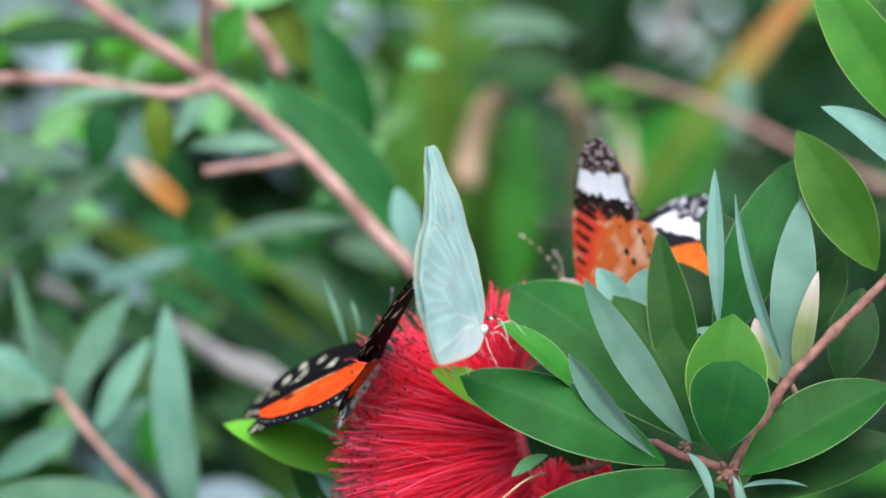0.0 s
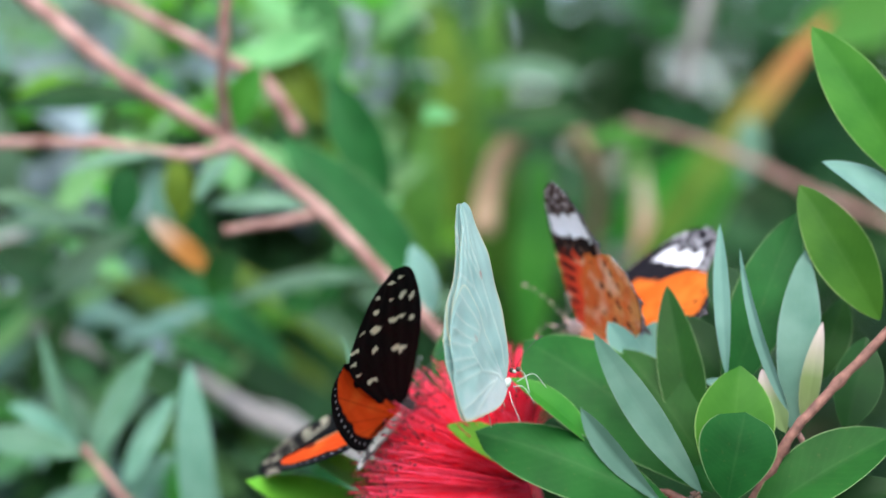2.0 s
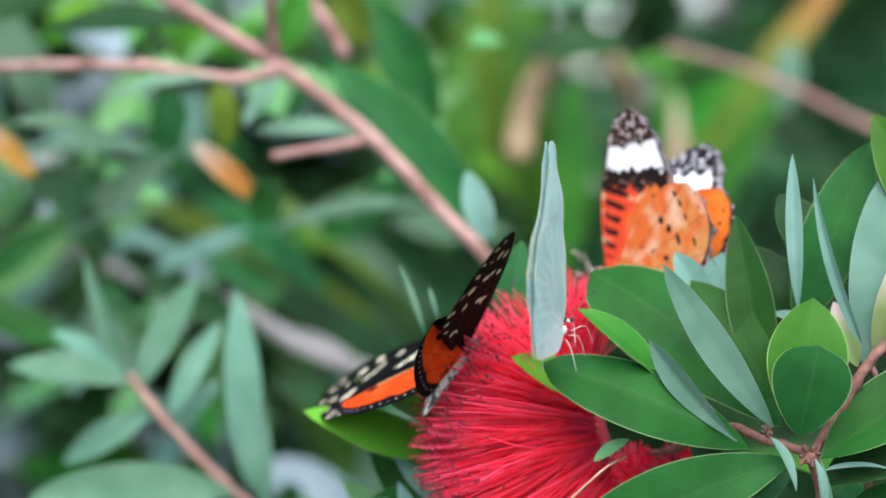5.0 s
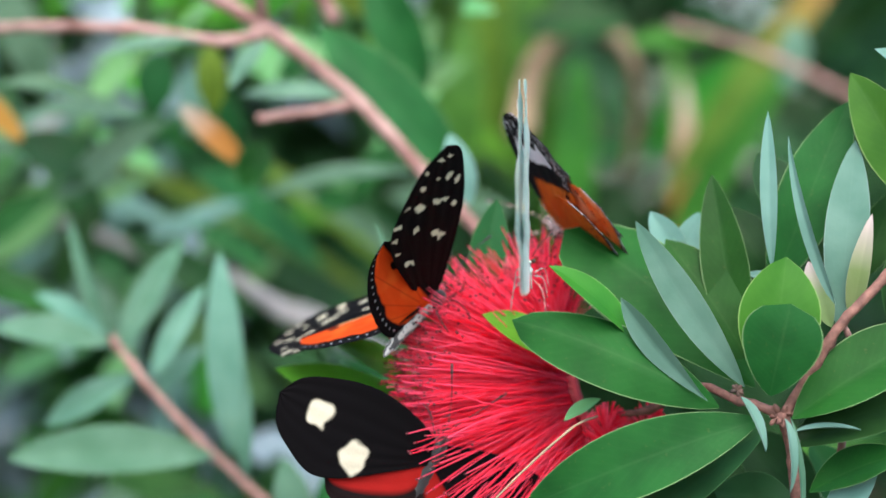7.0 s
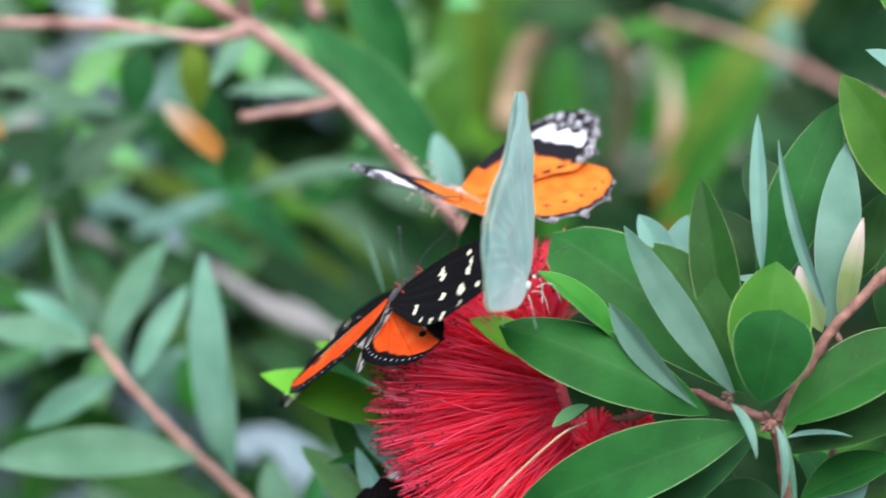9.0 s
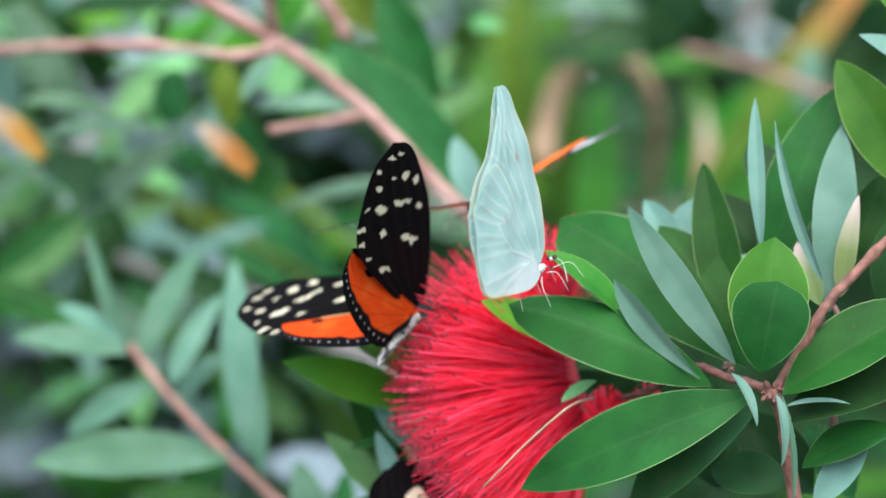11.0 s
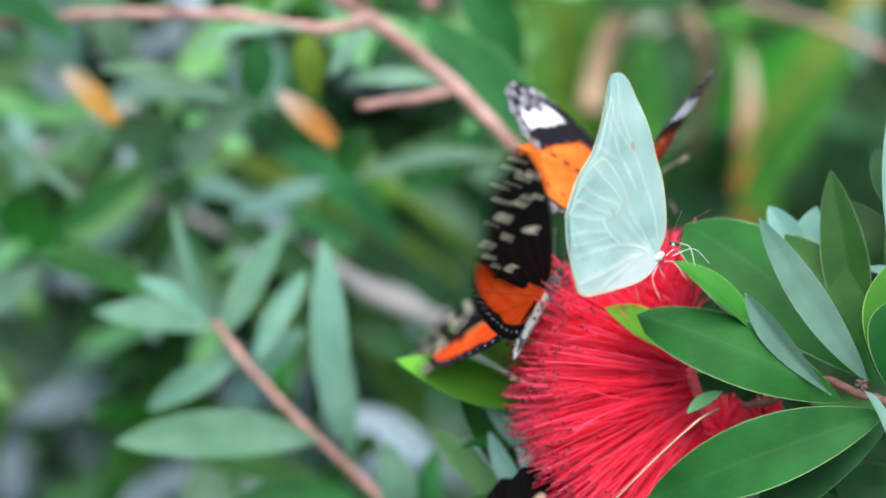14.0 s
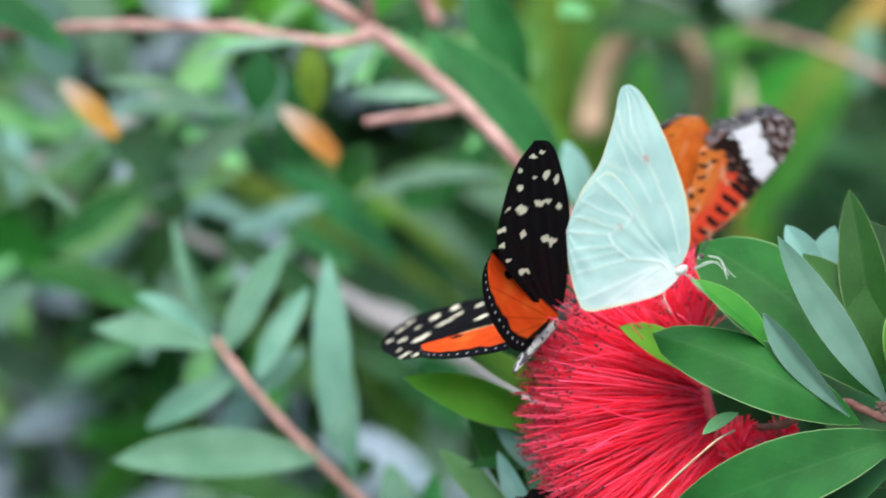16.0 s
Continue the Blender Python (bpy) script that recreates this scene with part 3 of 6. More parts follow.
for mat, b, t, w, kw in (
    (LEAF_DEEP, (0.0640, -0.0220, 1.1542), (0.0150, -0.0150, 1.1742), 0.0172, dict(face=(0.12, -0.9, 0.42), wide=0.56, fold=-0.3, bend=0.1, point=0.78, wave=0.06)),
    (LEAF_DEEP, (0.0733, -0.0120, 1.1584), (0.0279, 0.0060, 1.1955), 0.0262, dict(face=(0.15, -0.85, 0.5), wide=0.62, fold=-0.2, bend=0.1, point=0.7, wave=0.05)),
    (LEAF_BLUE, (0.0696, -0.0260, 1.1594), (0.0444, -0.0140, 1.1980), 0.0084, dict(face=(-0.4, -0.9, 0.2), wide=0.5, fold=0.12)),
    (LEAF_FRESH, (0.0440, -0.0170, 1.1700), (0.0238, -0.0130, 1.1872), 0.0088, dict(face=(0.3, -0.6, 0.8), wide=0.5)),
    (LEAF_BRIGHT, (0.0281, 0.0020, 1.1631), (0.0078, -0.0020, 1.1748), 0.0098, dict(face=(0.1, -0.7, 0.6), wide=0.5)),
    (LEAF_DEEP, (0.0699, -0.0060, 1.1698), (0.0640, 0.0040, 1.2094), 0.0117, dict(face=(-0.2, -1, 0.1), wide=0.4)),
    (LEAF_DEEP, (0.0735, -0.0100, 1.1617), (0.0526, 0.0020, 1.1934), 0.0153, dict(face=(0.2, -1, 0.3), wide=0.5)),
    (LEAF_BLUE, (0.0769, -0.0160, 1.1866), (0.0760, -0.0120, 1.2245), 0.0041, dict(face=(-0.2, -1, 0.0), wide=0.5, fold=0.5)),
    (LEAF_DEEP, (0.0780, -0.0020, 1.1807), (0.0974, 0.0040, 1.2276), 0.0156, dict(face=(-0.1, -1, 0.1), wide=0.5, fold=0.1)),
    (LEAF_BLUE, (0.0933, -0.0150, 1.1716), (0.0978, -0.0060, 1.2178), 0.0107, dict(face=(-0.2, -1, 0.15), wide=0.5, fold=0.1)),
    (LEAF_BLUE, (0.0912, -0.0220, 1.1786), (0.0802, -0.0180, 1.2183), 0.0032, dict(face=(-0.6, -0.8, 0.0), wide=0.4, fold=0.5)),
    (LEAF_FRESH, (0.0745, -0.0240, 1.1583), (0.0796, -0.0220, 1.1899), 0.0196, dict(face=(0.1, -1, 0.2), wide=0.55, fold=0.2, point=0.95)),
    (LEAF_DEEP, (0.0751, -0.0300, 1.1577), (0.0795, -0.0330, 1.1793), 0.0188, dict(face=(0.0, -0.8, 0.6), wide=0.66, fold=0.2, point=0.55)),
    (LEAF_YOUNG, (0.0959, -0.0160, 1.1750), (0.1007, -0.0150, 1.2001), 0.0052, dict(face=(-0.3, -1, 0.1), wide=0.4, fold=0.4)),
    (LEAF_YOUNG, (0.0910, -0.0170, 1.1730), (0.0855, -0.0150, 1.1887), 0.0062, dict(face=(-0.2, -1, 0.1), wide=0.5)),
    (LEAF_FRESH, (0.1161, -0.0060, 1.2001), (0.0967, -0.0040, 1.2341), 0.0149, dict(face=(-0.2, -0.9, 0.3), wide=0.5)),
    (LEAF_FRESH, (0.1247, -0.0080, 1.2332), (0.1003, -0.0040, 1.2736), 0.0152, dict(face=(-0.2, -0.9, 0.3), wide=0.5)),
    (LEAF_BLUE, (0.1259, -0.0090, 1.2208), (0.1018, -0.0090, 1.2397), 0.0124, dict(face=(0.1, -0.6, 0.8), wide=0.5)),
    (LEAF_DEEP, (0.0735, -0.0280, 1.1520), (0.0175, -0.0160, 1.1288), 0.0176, dict(face=(-0.15, -0.95, 0.32), wide=0.5, fold=0.15)),
    (LEAF_DARK, (0.0752, -0.0240, 1.1495), (0.0440, -0.0130, 1.1230), 0.0150, dict(face=(-0.3, -0.8, 0.5), wide=0.5)),
    (LEAF_DEEP, (0.0807, -0.0280, 1.1522), (0.1178, -0.0220, 1.1732), 0.0174, dict(face=(0.1, -0.7, 0.7), wide=0.5)),
    (LEAF_DARK, (0.0806, -0.0240, 1.1452), (0.1213, -0.0180, 1.1595), 0.0162, dict(face=(0.1, -0.7, 0.7), wide=0.5)),
    (LEAF_BLUE, (0.0685, -0.0300, 1.1574), (0.0742, -0.0320, 1.1449), 0.0035, dict(face=(0.7, -0.7, 0.2), wide=0.4, fold=0.5)),
    (LEAF_BLUE, (0.0788, -0.0300, 1.1524), (0.0799, -0.0320, 1.1353), 0.0032, dict(face=(0.7, -0.7, 0.2), wide=0.4, fold=0.5)),
    (LEAF_BLUE, (0.0814, -0.0280, 1.1493), (0.0963, -0.0300, 1.1500), 0.0021, dict(face=(0, -0.5, 0.9), wide=0.4, fold=0.5)),
    (LEAF_PALE, (0.0365, -0.0100, 1.1550), (0.0277, -0.0110, 1.1497), 0.0036, dict(face=(0.2, -0.7, 0.8), wide=0.5, fold=0.4)),
    (LEAF_BLUE, (0.0610, -0.0250, 1.1560), (0.0408, -0.0180, 1.1798), 0.0065, dict(face=(-0.5, -0.8, -0.1), wide=0.6, fold=0.3)),
    (LEAF_BLUE, (0.0586, 0.0060, 1.1861), (0.0492, 0.0090, 1.2001), 0.0073, dict(face=(-0.2, -1, 0.2), wide=0.5)),
    (LEAF_BLUE, (0.0557, 0.0050, 1.1833), (0.0614, 0.0090, 1.2001), 0.0071, dict(face=(-0.2, -1, 0.2), wide=0.5)),
    (LEAF_DARK, (0.0820, 0.0020, 1.1764), (0.0677, 0.0100, 1.2018), 0.0135, dict(face=(0.1, -1, 0.3), wide=0.5)),
    (LEAF_DARK, (0.0866, 0.0050, 1.1945), (0.0759, 0.0120, 1.2146), 0.0127, dict(face=(0.1, -1, 0.3), wide=0.5)),
    (LEAF_BLUE, (0.0823, -0.0060, 1.1815), (0.0715, -0.0040, 1.1852), 0.0047, dict(face=(0, -0.5, 0.9), wide=0.5)),
    (LEAF_DARK, (0.1065, -0.0100, 1.1727), (0.1129, -0.0050, 1.1960), 0.0123, dict(face=(0.1, -1, 0.3), wide=0.5)),
    (LEAF_DEEP, (0.1002, 0.0020, 1.1834), (0.1096, 0.0080, 1.2058), 0.0098, dict(face=(0.1, -1, 0.3), wide=0.5)),
    (LEAF_BLUE, (0.0947, -0.0150, 1.1620), (0.1108, -0.0160, 1.1730), 0.0063, dict(face=(0, -0.6, 0.8), wide=0.5)),
    (LEAF_DEEP, (0.0858, -0.0200, 1.1340), (0.1088, -0.0200, 1.1435), 0.0121, dict(face=(0, -0.6, 0.8), wide=0.5)),
    (LEAF_BLUE, (0.0885, -0.0200, 1.1246), (0.1020, -0.0200, 1.1408), 0.0081, dict(face=(0, -0.8, 0.5), wide=0.5)),
    (LEAF_DARK, (0.0908, 0.0050, 1.1256), (0.0717, 0.0100, 1.1456), 0.0155, dict(face=(-0.2, -0.8, 0.5), wide=0.5)),
    (LEAF_DEEP, (0.1011, 0.0080, 1.1239), (0.0897, 0.0120, 1.1426), 0.0128, dict(face=(0.1, -0.8, 0.5), wide=0.5)),
    (LEAF_DARK, (0.0680, 0.0150, 1.1259), (0.0570, 0.0200, 1.1454), 0.0128, dict(face=(0.1, -0.8, 0.5), wide=0.5)),
    (LEAF_SAGE, (0.0803, -0.0290, 1.1523), (0.0828, -0.0260, 1.1253), 0.0019, dict(face=(0.6, -0.8, 0.1), wide=0.5, fold=0.5)),
    (LEAF_DARK, (0.0838, -0.0150, 1.1294), (0.0645, -0.0050, 1.1324), 0.0123, dict(face=(-0.2, -0.8, 0.5), wide=0.5)),
):
    leaf(branch, mat, b, t, w, **kw)
stem("stem", [(0.0933, -0.0240, 1.1733), (0.0969, -0.0180, 1.1649), (0.0949, -0.0140, 1.1538), (0.0938, -0.0120, 1.1372)], 0.0007, 0.0010, BARK_PINK, branch, 14, 0.3)

stem("stem", [(0.0858, -0.0200, 1.1111), (0.1, -0.01, 1.0), (0.13, 0.03, 0.6), (0.14, 0.05, 0.25), (0.14, 0.06, -0.02)], 0.0018, 0.007, BARK, branch, 30, 0.2)
stem("twig", [(0.0359, -0.0080, 1.1506), (0.0297, -0.0220, 1.1493), (0.0194, -0.0280, 1.1409), (0.0088, -0.0300, 1.1305)], 0.00032, 0.00024, FROND, branch, 16, 0.3, "thin brown twig")

# leaves behind and below the flower
lower = thing("bottlebrush_shoot", (-0.0035, 0.0250, 1.1407), "fresh green leaves on a shoot behind the red flower", "branch")
stem("stem", [(-0.0035, 0.0250, 1.1407), (0.0052, 0.0220, 1.1539), (0.0124, 0.0200, 1.1714), (0.0337, 0.0150, 1.1487)], 0.0009, 0.0009, BARK, lower, 20, 0.3)
stem("stem", [(-0.0035, 0.0250, 1.1407), (0.0001, 0.0260, 1.1173), (0.02, 0.03, 1.05), (0.1, 0.045, 0.7), (0.135, 0.055, 0.4)], 0.0009, 0.003, BARK, lower, 24, 0.2)
for mat, b, t, w, kw in (
    (LEAF_BRIGHT, (-0.0071, 0.0240, 1.1470), (-0.0452, 0.0240, 1.1592), 0.0150, dict(face=(-0.1, -0.62, 0.78), wide=0.45, fold=0.04, bend=0.03, wave=0.05)),
    (LEAF_BRIGHT, (-0.0071, 0.0260, 1.1522), (-0.0319, 0.0300, 1.1668), 0.0090, dict(face=(0.2, -0.6, 0.7), wide=0.5)),
    (LEAF, (0.0073, 0.0200, 1.1786), (0.0113, 0.0240, 1.2030), 0.0095, dict(face=(0.0, -1, 0.2), wide=0.45)),
    (LEAF_BLUE, (-0.0064, 0.0220, 1.1337), (-0.0215, 0.0260, 1.1470), 0.0052, dict(face=(-0.3, -1, 0.2), wide=0.5, fold=0.4)),
    (LEAF, (-0.0035, 0.0240, 1.1364), (-0.0284, 0.0300, 1.1358), 0.0058, dict(face=(0, -0.6, 0.8), wide=0.5)),
    (LEAF_BLUE, (-0.0092, 0.0200, 1.1181), (-0.0209, 0.0260, 1.1406), 0.0058, dict(face=(-0.3, -1, 0.2), wide=0.5, fold=0.4)),
    (LEAF, (-0.0035, 0.0220, 1.1207), (-0.0325, 0.0260, 1.1188), 0.0087, dict(face=(0, -0.6, 0.8), wide=0.5)),
    (LEAF_DARK, (0.0595, 0.0320, 1.1320), (0.0296, 0.0340, 1.1553), 0.0161, dict(face=(-0.1, -0.9, 0.4), wide=0.5)),
    (LEAF, (0.0333, 0.0360, 1.1279), (0.0512, 0.0380, 1.1595), 0.0139, dict(face=(0.1, -0.9, 0.4), wide=0.5)),
    (LEAF_DARK, (0.0633, 0.0260, 1.1406), (0.0447, 0.0300, 1.1636), 0.0117, dict(face=(-0.1, -0.9, 0.4), wide=0.5)),
    (LEAF, (-0.0123, 0.0320, 1.1239), (-0.0286, 0.0360, 1.1485), 0.0088, dict(face=(0.1, -0.8, 0.5), wide=0.5)),
    (LEAF_PALE, (-0.0139, 0.0360, 1.1161), (-0.0362, 0.0400, 1.1393), 0.0082, dict(face=(0.1, -0.8, 0.5), wide=0.5)),
    (LEAF_SAGE, (-0.0137, 0.0300, 1.1782), (-0.0204, 0.0340, 1.1969), 0.0018, dict(face=(0.2, -1, 0.2), wide=0.5)),
    (LEAF_SAGE, (-0.0105, 0.0300, 1.1823), (-0.0128, 0.0320, 1.1909), 0.0013, dict(face=(0.2, -1, 0.2), wide=0.5)),
):
    leaf(lower, mat, b, t, w, **kw)


# ---- the red flower ----
def flower():
    o = Vector((0.0289, 0.0030, 1.1553))
    fl = thing("bottlebrush_flower", o, "bright red bottlebrush flower with dark-tipped stamens", "flower")
    rng = random.Random(11)
    axis = curve_points([(0.0237, 0.0150, 1.1752), (0.0286, 0.0120, 1.1646), (0.0313, 0.0090, 1.1542), (0.0355, 0.0090, 1.1421)], 40)
    axis = [p - o for p in axis]
    verts, faces = [], []
    tube_data(verts, faces, axis, [0.0013] * 41, 8)
    mesh_object("spike_axis", verts, faces, CALYX, fl, label="reddish-brown woody flower axis")
    bmc = bmesh.new()
    fv, ff, tips = [], [], []
    for i in range(2700):
        top = i % 7 == 0
        s = rng.uniform(0.0, 0.34) if top else rng.uniform(0.34, 1.0)
        p = axis[int(s * 40)].copy()
        # short threads stand up at the top; long ones fan out from above left to below
        if top:
            a, dep, ln = radians(rng.uniform(72, 128)), rng.gauss(0.3, 0.35), rng.uniform(0.011, 0.021)
        else:
            k = (s - 0.34) / 0.66
            a, dep, ln = radians(138 + 102 * k + rng.gauss(0, 11)), rng.gauss(0.05 + 0.35 * (1 - k) ** 2, 0.38), rng.uniform(0.035, 0.0465) * (0.7 + 0.3 * min(1, 3.2 * k))
        d = Vector((math.cos(a), dep, math.sin(a))).normalized()
        p = p + d * 0.002
        side = d.cross(Vector((rng.uniform(-1, 1), rng.uniform(-1, 1), rng.uniform(-1, 1)))).normalized() * rng.choice((0.003, 0.006, 0.008, 0.014)) * rng.random()
        side.z -= rng.uniform(0, 0.002)
        pts = [p + d * (ln * t) + side * (t * t) for t in (0, 0.25, 0.5, 0.75, 1.0)]
        r = rng.uniform(0.00014, 0.00025)
        tube_data(fv, ff, pts, [r * 1.25, r * 1.1, r, r * 0.9, r * 0.75], 4)
        tips.append((pts[-1], d))
    mesh_object("stamen_tuft", fv, ff, RED, fl, label="dense crimson stamen threads")["kind"] = "stuff"
    av, af = [], []
    for p, d in tips:
        if rng.random() < 0.8:
            tube_data(av, af, [p - d * 0.0004, p, p + d * 0.0004], [0.0001, rng.uniform(0.0003, 0.00048), 0.0001], 5)
    mesh_object("anther_dusting", av, af, ANTHER, fl, label="tiny dark maroon anthers")["kind"] = "stuff"
    # calyx cups where the threads leave the axis
    for i in range(34):
        s = (i + 0.5) / 34
        a = radians(98 + 118 * s + rng.gauss(0, 20))
        d = Vector((math.cos(a), rng.gauss(-0.3, 0.4), math.sin(a))).normalized()
        ball(bmc, axis[int(s * 40)] + d * 0.0012, 0.0009, (1, 1, 1), seg=8)
    part("calyx_base", bmc, CALYX, fl, "reddish-brown calyx cups")["kind"] = "stuff"
    return fl


flower()


def small_cluster(place, reach, count, seed, label):
    o = Vector(place)
    fl = thing("bottlebrush_flower", o, label, "flower")
    rng = random.Random(seed)
    fv, ff = [], []
    for i in range(count):
        a, e = rng.uniform(0, 6.28), rng.uniform(-0.8, 1.2)
        d = Vector((math.cos(a) * math.cos(e), math.sin(a) * math.cos(e), math.sin(e)))
        pts = [d * (reach * t) + Vector((0, 0, 0.3 * reach * math.sin(3 * t + a))) for t in (0.05, 0.35, 0.7, 1.0)]
        tube_data(fv, ff, pts, [0.0003, 0.00028, 0.00025, 0.0002], 4)
    mesh_object("stamen_tuft", fv, ff, RED, fl, label="crumpled crimson stamen threads")["kind"] = "stuff"
    bmc = bmesh.new()
    for i in range(7):
        ball(bmc, (rng.uniform(-1, 1) * reach * 0.3, rng.uniform(-1, 1) * reach * 0.3, rng.uniform(-1, 1) * reach * 0.3), reach * 0.22, seg=8)
    part("bud_cluster", bmc, CALYX, fl, "reddish-brown flower buds")


small_cluster((0.0388, 0.0050, 1.1460), 0.0062, 170, 3, "opening red bottlebrush florets beside the leaves")
small_cluster((0.0489, 0.0080, 1.1486), 0.0045, 110, 4, "small cluster of red florets behind a leaf")

# ---- the shrub behind: pinkish branch, side twigs, leaves ----
LEAF_TURN = leaf_material("leaf_turning", (0.05, 0.15, 0.018), (0.09, 0.21, 0.03), (0.3, 0.36, 0.1), tip=(0.3, 0.09, 0.035))
LEAF_MOTTLED = leaf_material("leaf_mottled", (0.28, 0.12, 0.03), (0.42, 0.17, 0.04), (0.45, 0.36, 0.25), spots=0.8, tip=(0.4, 0.35, 0.29))
shrub = thing("shrub_branch", (0.0190, 0.1100, 1.1788), "long pinkish-brown shrub branch with side twigs and leaves", "branch")
stem("stem", [(0.0190, 0.1100, 1.1788), (0.0077, 0.1200, 1.1910), (-0.0125, 0.1300, 1.2120), (-0.0315, 0.1400, 1.2318), (-0.0588, 0.1400, 1.2532), (-0.0776, 0.1400, 1.2643), (-0.0973, 0.1400, 1.2779), (-0.1219, 0.1500, 1.2989), (-0.1551, 0.1600, 1.3230)], 0.0018, 0.0029, BARK_PINK, shrub, 44, 0.15)
stem("stem", [(-0.1551, 0.1600, 1.3230), (-0.28, 0.24, 1.3), (-0.4, 0.32, 1.0), (-0.44, 0.38, 0.5), (-0.45, 0.4, -0.02)], 0.0029, 0.009, BARK_PINK, shrub, 30, 0.15)
stem("twig", [(-0.0588, 0.1400, 1.2518), (-0.0737, 0.1350, 1.2491), (-0.0981, 0.1400, 1.2528), (-0.1219, 0.1500, 1.2542), (-0.1481, 0.1600, 1.2539), (-0.1926, 0.1700, 1.2499)], 0.0019, 0.0016, BARK_PINK, shrub, 26, 0.35)
stem("twig", [(-0.0598, 0.1400, 1.2562), (-0.0607, 0.1300, 1.2676), (-0.0589, 0.1200, 1.2834), (-0.0573, 0.1200, 1.3067)], 0.0019, 0.0015, BARK_PINK, shrub, 16, 0.1)
stem("twig", [(-0.0394, 0.1700, 1.2567), (-0.0505, 0.1700, 1.2734), (-0.0625, 0.1700, 1.2803), (-0.0910, 0.1700, 1.2963), (-0.1180, 0.1700, 1.3103)], 0.0023, 0.0020, BARK_PINK, shrub, 24, 0.2)
stem("twig", [(-0.0332, 0.1400, 1.2306), (-0.0449, 0.1360, 1.2282), (-0.0606, 0.1300, 1.2258)], 0.0017, 0.0012, BARK_PINK, shrub, 12, 0.2)
for mat, b, t, w, kw in (
    (LEAF, (0.0028, 0.1500, 1.2002), (-0.0440, 0.1500, 1.2542), 0.0216, dict(face=(0.3, -1, 0.1), wide=0.5)),
    (LEAF, (-0.0115, 0.1800, 1.2371), (-0.0304, 0.1800, 1.2757), 0.0171, dict(face=(-0.3, -1, 0.2), wide=0.5)),
    (LEAF_GREY, (-0.0584, 0.1350, 1.2494), (-0.0690, 0.1300, 1.2347), 0.0067, dict(face=(-0.4, -1, 0.3), wide=0.5)),
    (LEAF_GREY, (-0.0332, 0.1400, 1.2326), (-0.0665, 0.1400, 1.2330), 0.0079, dict(face=(0, -0.7, 0.7), wide=0.5)),
    (LEAF_GREY, (-0.0766, 0.1300, 1.2487), (-0.1099, 0.1250, 1.2421), 0.0071, dict(face=(0, -0.5, 0.9), wide=0.5)),
    (LEAF, (-0.0942, 0.1500, 1.2287), (-0.0925, 0.1500, 1.2466), 0.0114, dict(face=(0, -1, 0.1), wide=0.5, point=0.7)),
    (LEAF_FRESH, (-0.0622, 0.1500, 1.2556), (-0.0509, 0.1500, 1.2781), 0.0114, dict(face=(0.2, -1, 0.1), wide=0.5)),
    (LEAF_MOTTLED, (-0.0686, 0.1700, 1.2123), (-0.0887, 0.1700, 1.2307), 0.0078, dict(face=(0.1, -1, 0.3), wide=0.5, point=0.7)),
    (LEAF_MOTTLED, (-0.1402, 0.1800, 1.2200), (-0.1591, 0.1800, 1.2380), 0.0079, dict(face=(0.1, -1, 0.3), wide=0.5, point=0.7)),
    (LEAF_LIME, (-0.0798, 0.1700, 1.2517), (-0.0780, 0.1700, 1.2277), 0.0096, dict(face=(0.1, -1, 0.2), wide=0.5)),
    (LEAF_DARK, (-0.0849, 0.1600, 1.2677), (-0.1323, 0.1600, 1.2651), 0.0112, dict(face=(0, -0.8, 0.6), wide=0.5)),
    (LEAF_DARK, (-0.1286, 0.1700, 1.2766), (-0.1713, 0.1700, 1.2641), 0.0142, dict(face=(0, -0.8, 0.6), wide=0.5)),
    (LEAF, (-0.0682, 0.1600, 1.2054), (-0.0603, 0.1600, 1.2195), 0.0112, dict(face=(0, -1, 0.2), wide=0.5)),
    (LEAF_GREY, (-0.0153, 0.1900, 1.2102), (-0.0663, 0.1900, 1.2016), 0.0106, dict(face=(0.1, -0.5, 0.9), wide=0.5)),
    (LEAF_BLUE, (0.0035, 0.0900, 1.2008), (-0.0026, 0.0900, 1.2209), 0.0086, dict(face=(-0.1, -1, 0.5), wide=0.5)),
    (LEAF_LIME, (-0.0537, 0.2200, 1.2909), (-0.0348, 0.2200, 1.2625), 0.0151, dict(face=(0, -1, 0.3), wide=0.5)),
    (LEAF_GREY, (-0.1427, 0.1500, 1.2365), (-0.1098, 0.1500, 1.2313), 0.0087, dict(face=(0, -0.6, 0.8), wide=0.5)),
    (LEAF_GREY, (-0.1411, 0.1800, 1.2272), (-0.1015, 0.1800, 1.2281), 0.0108, dict(face=(0, -0.6, 0.8), wide=0.5)),
    (LEAF_GREY, (-0.1335, 0.2000, 1.2002), (-0.0966, 0.2000, 1.2278), 0.0111, dict(face=(0.2, -0.8, 0.5), wide=0.5)),
    (LEAF_DARK, (-0.1483, 0.2000, 1.2205), (-0.1169, 0.2000, 1.2076), 0.0166, dict(face=(0.2, -0.8, 0.5), wide=0.5)),
    (LEAF_GREY, (-0.1904, 0.1400, 1.2822), (-0.1443, 0.1400, 1.2685), 0.0154, dict(face=(0.2, -0.7, 0.6), wide=0.5)),
    (LEAF, (-0.1954, 0.1600, 1.2668), (-0.1516, 0.1600, 1.2458), 0.0140, dict(face=(0.2, -0.7, 0.6), wide=0.5)),
    (LEAF_GREY, (-0.1950, 0.1800, 1.2200), (-0.1519, 0.1800, 1.1948), 0.0072, dict(face=(0.1, -0.6, 0.8), wide=0.5)),
):
    leaf(shrub, mat, b, t, w, **kw)

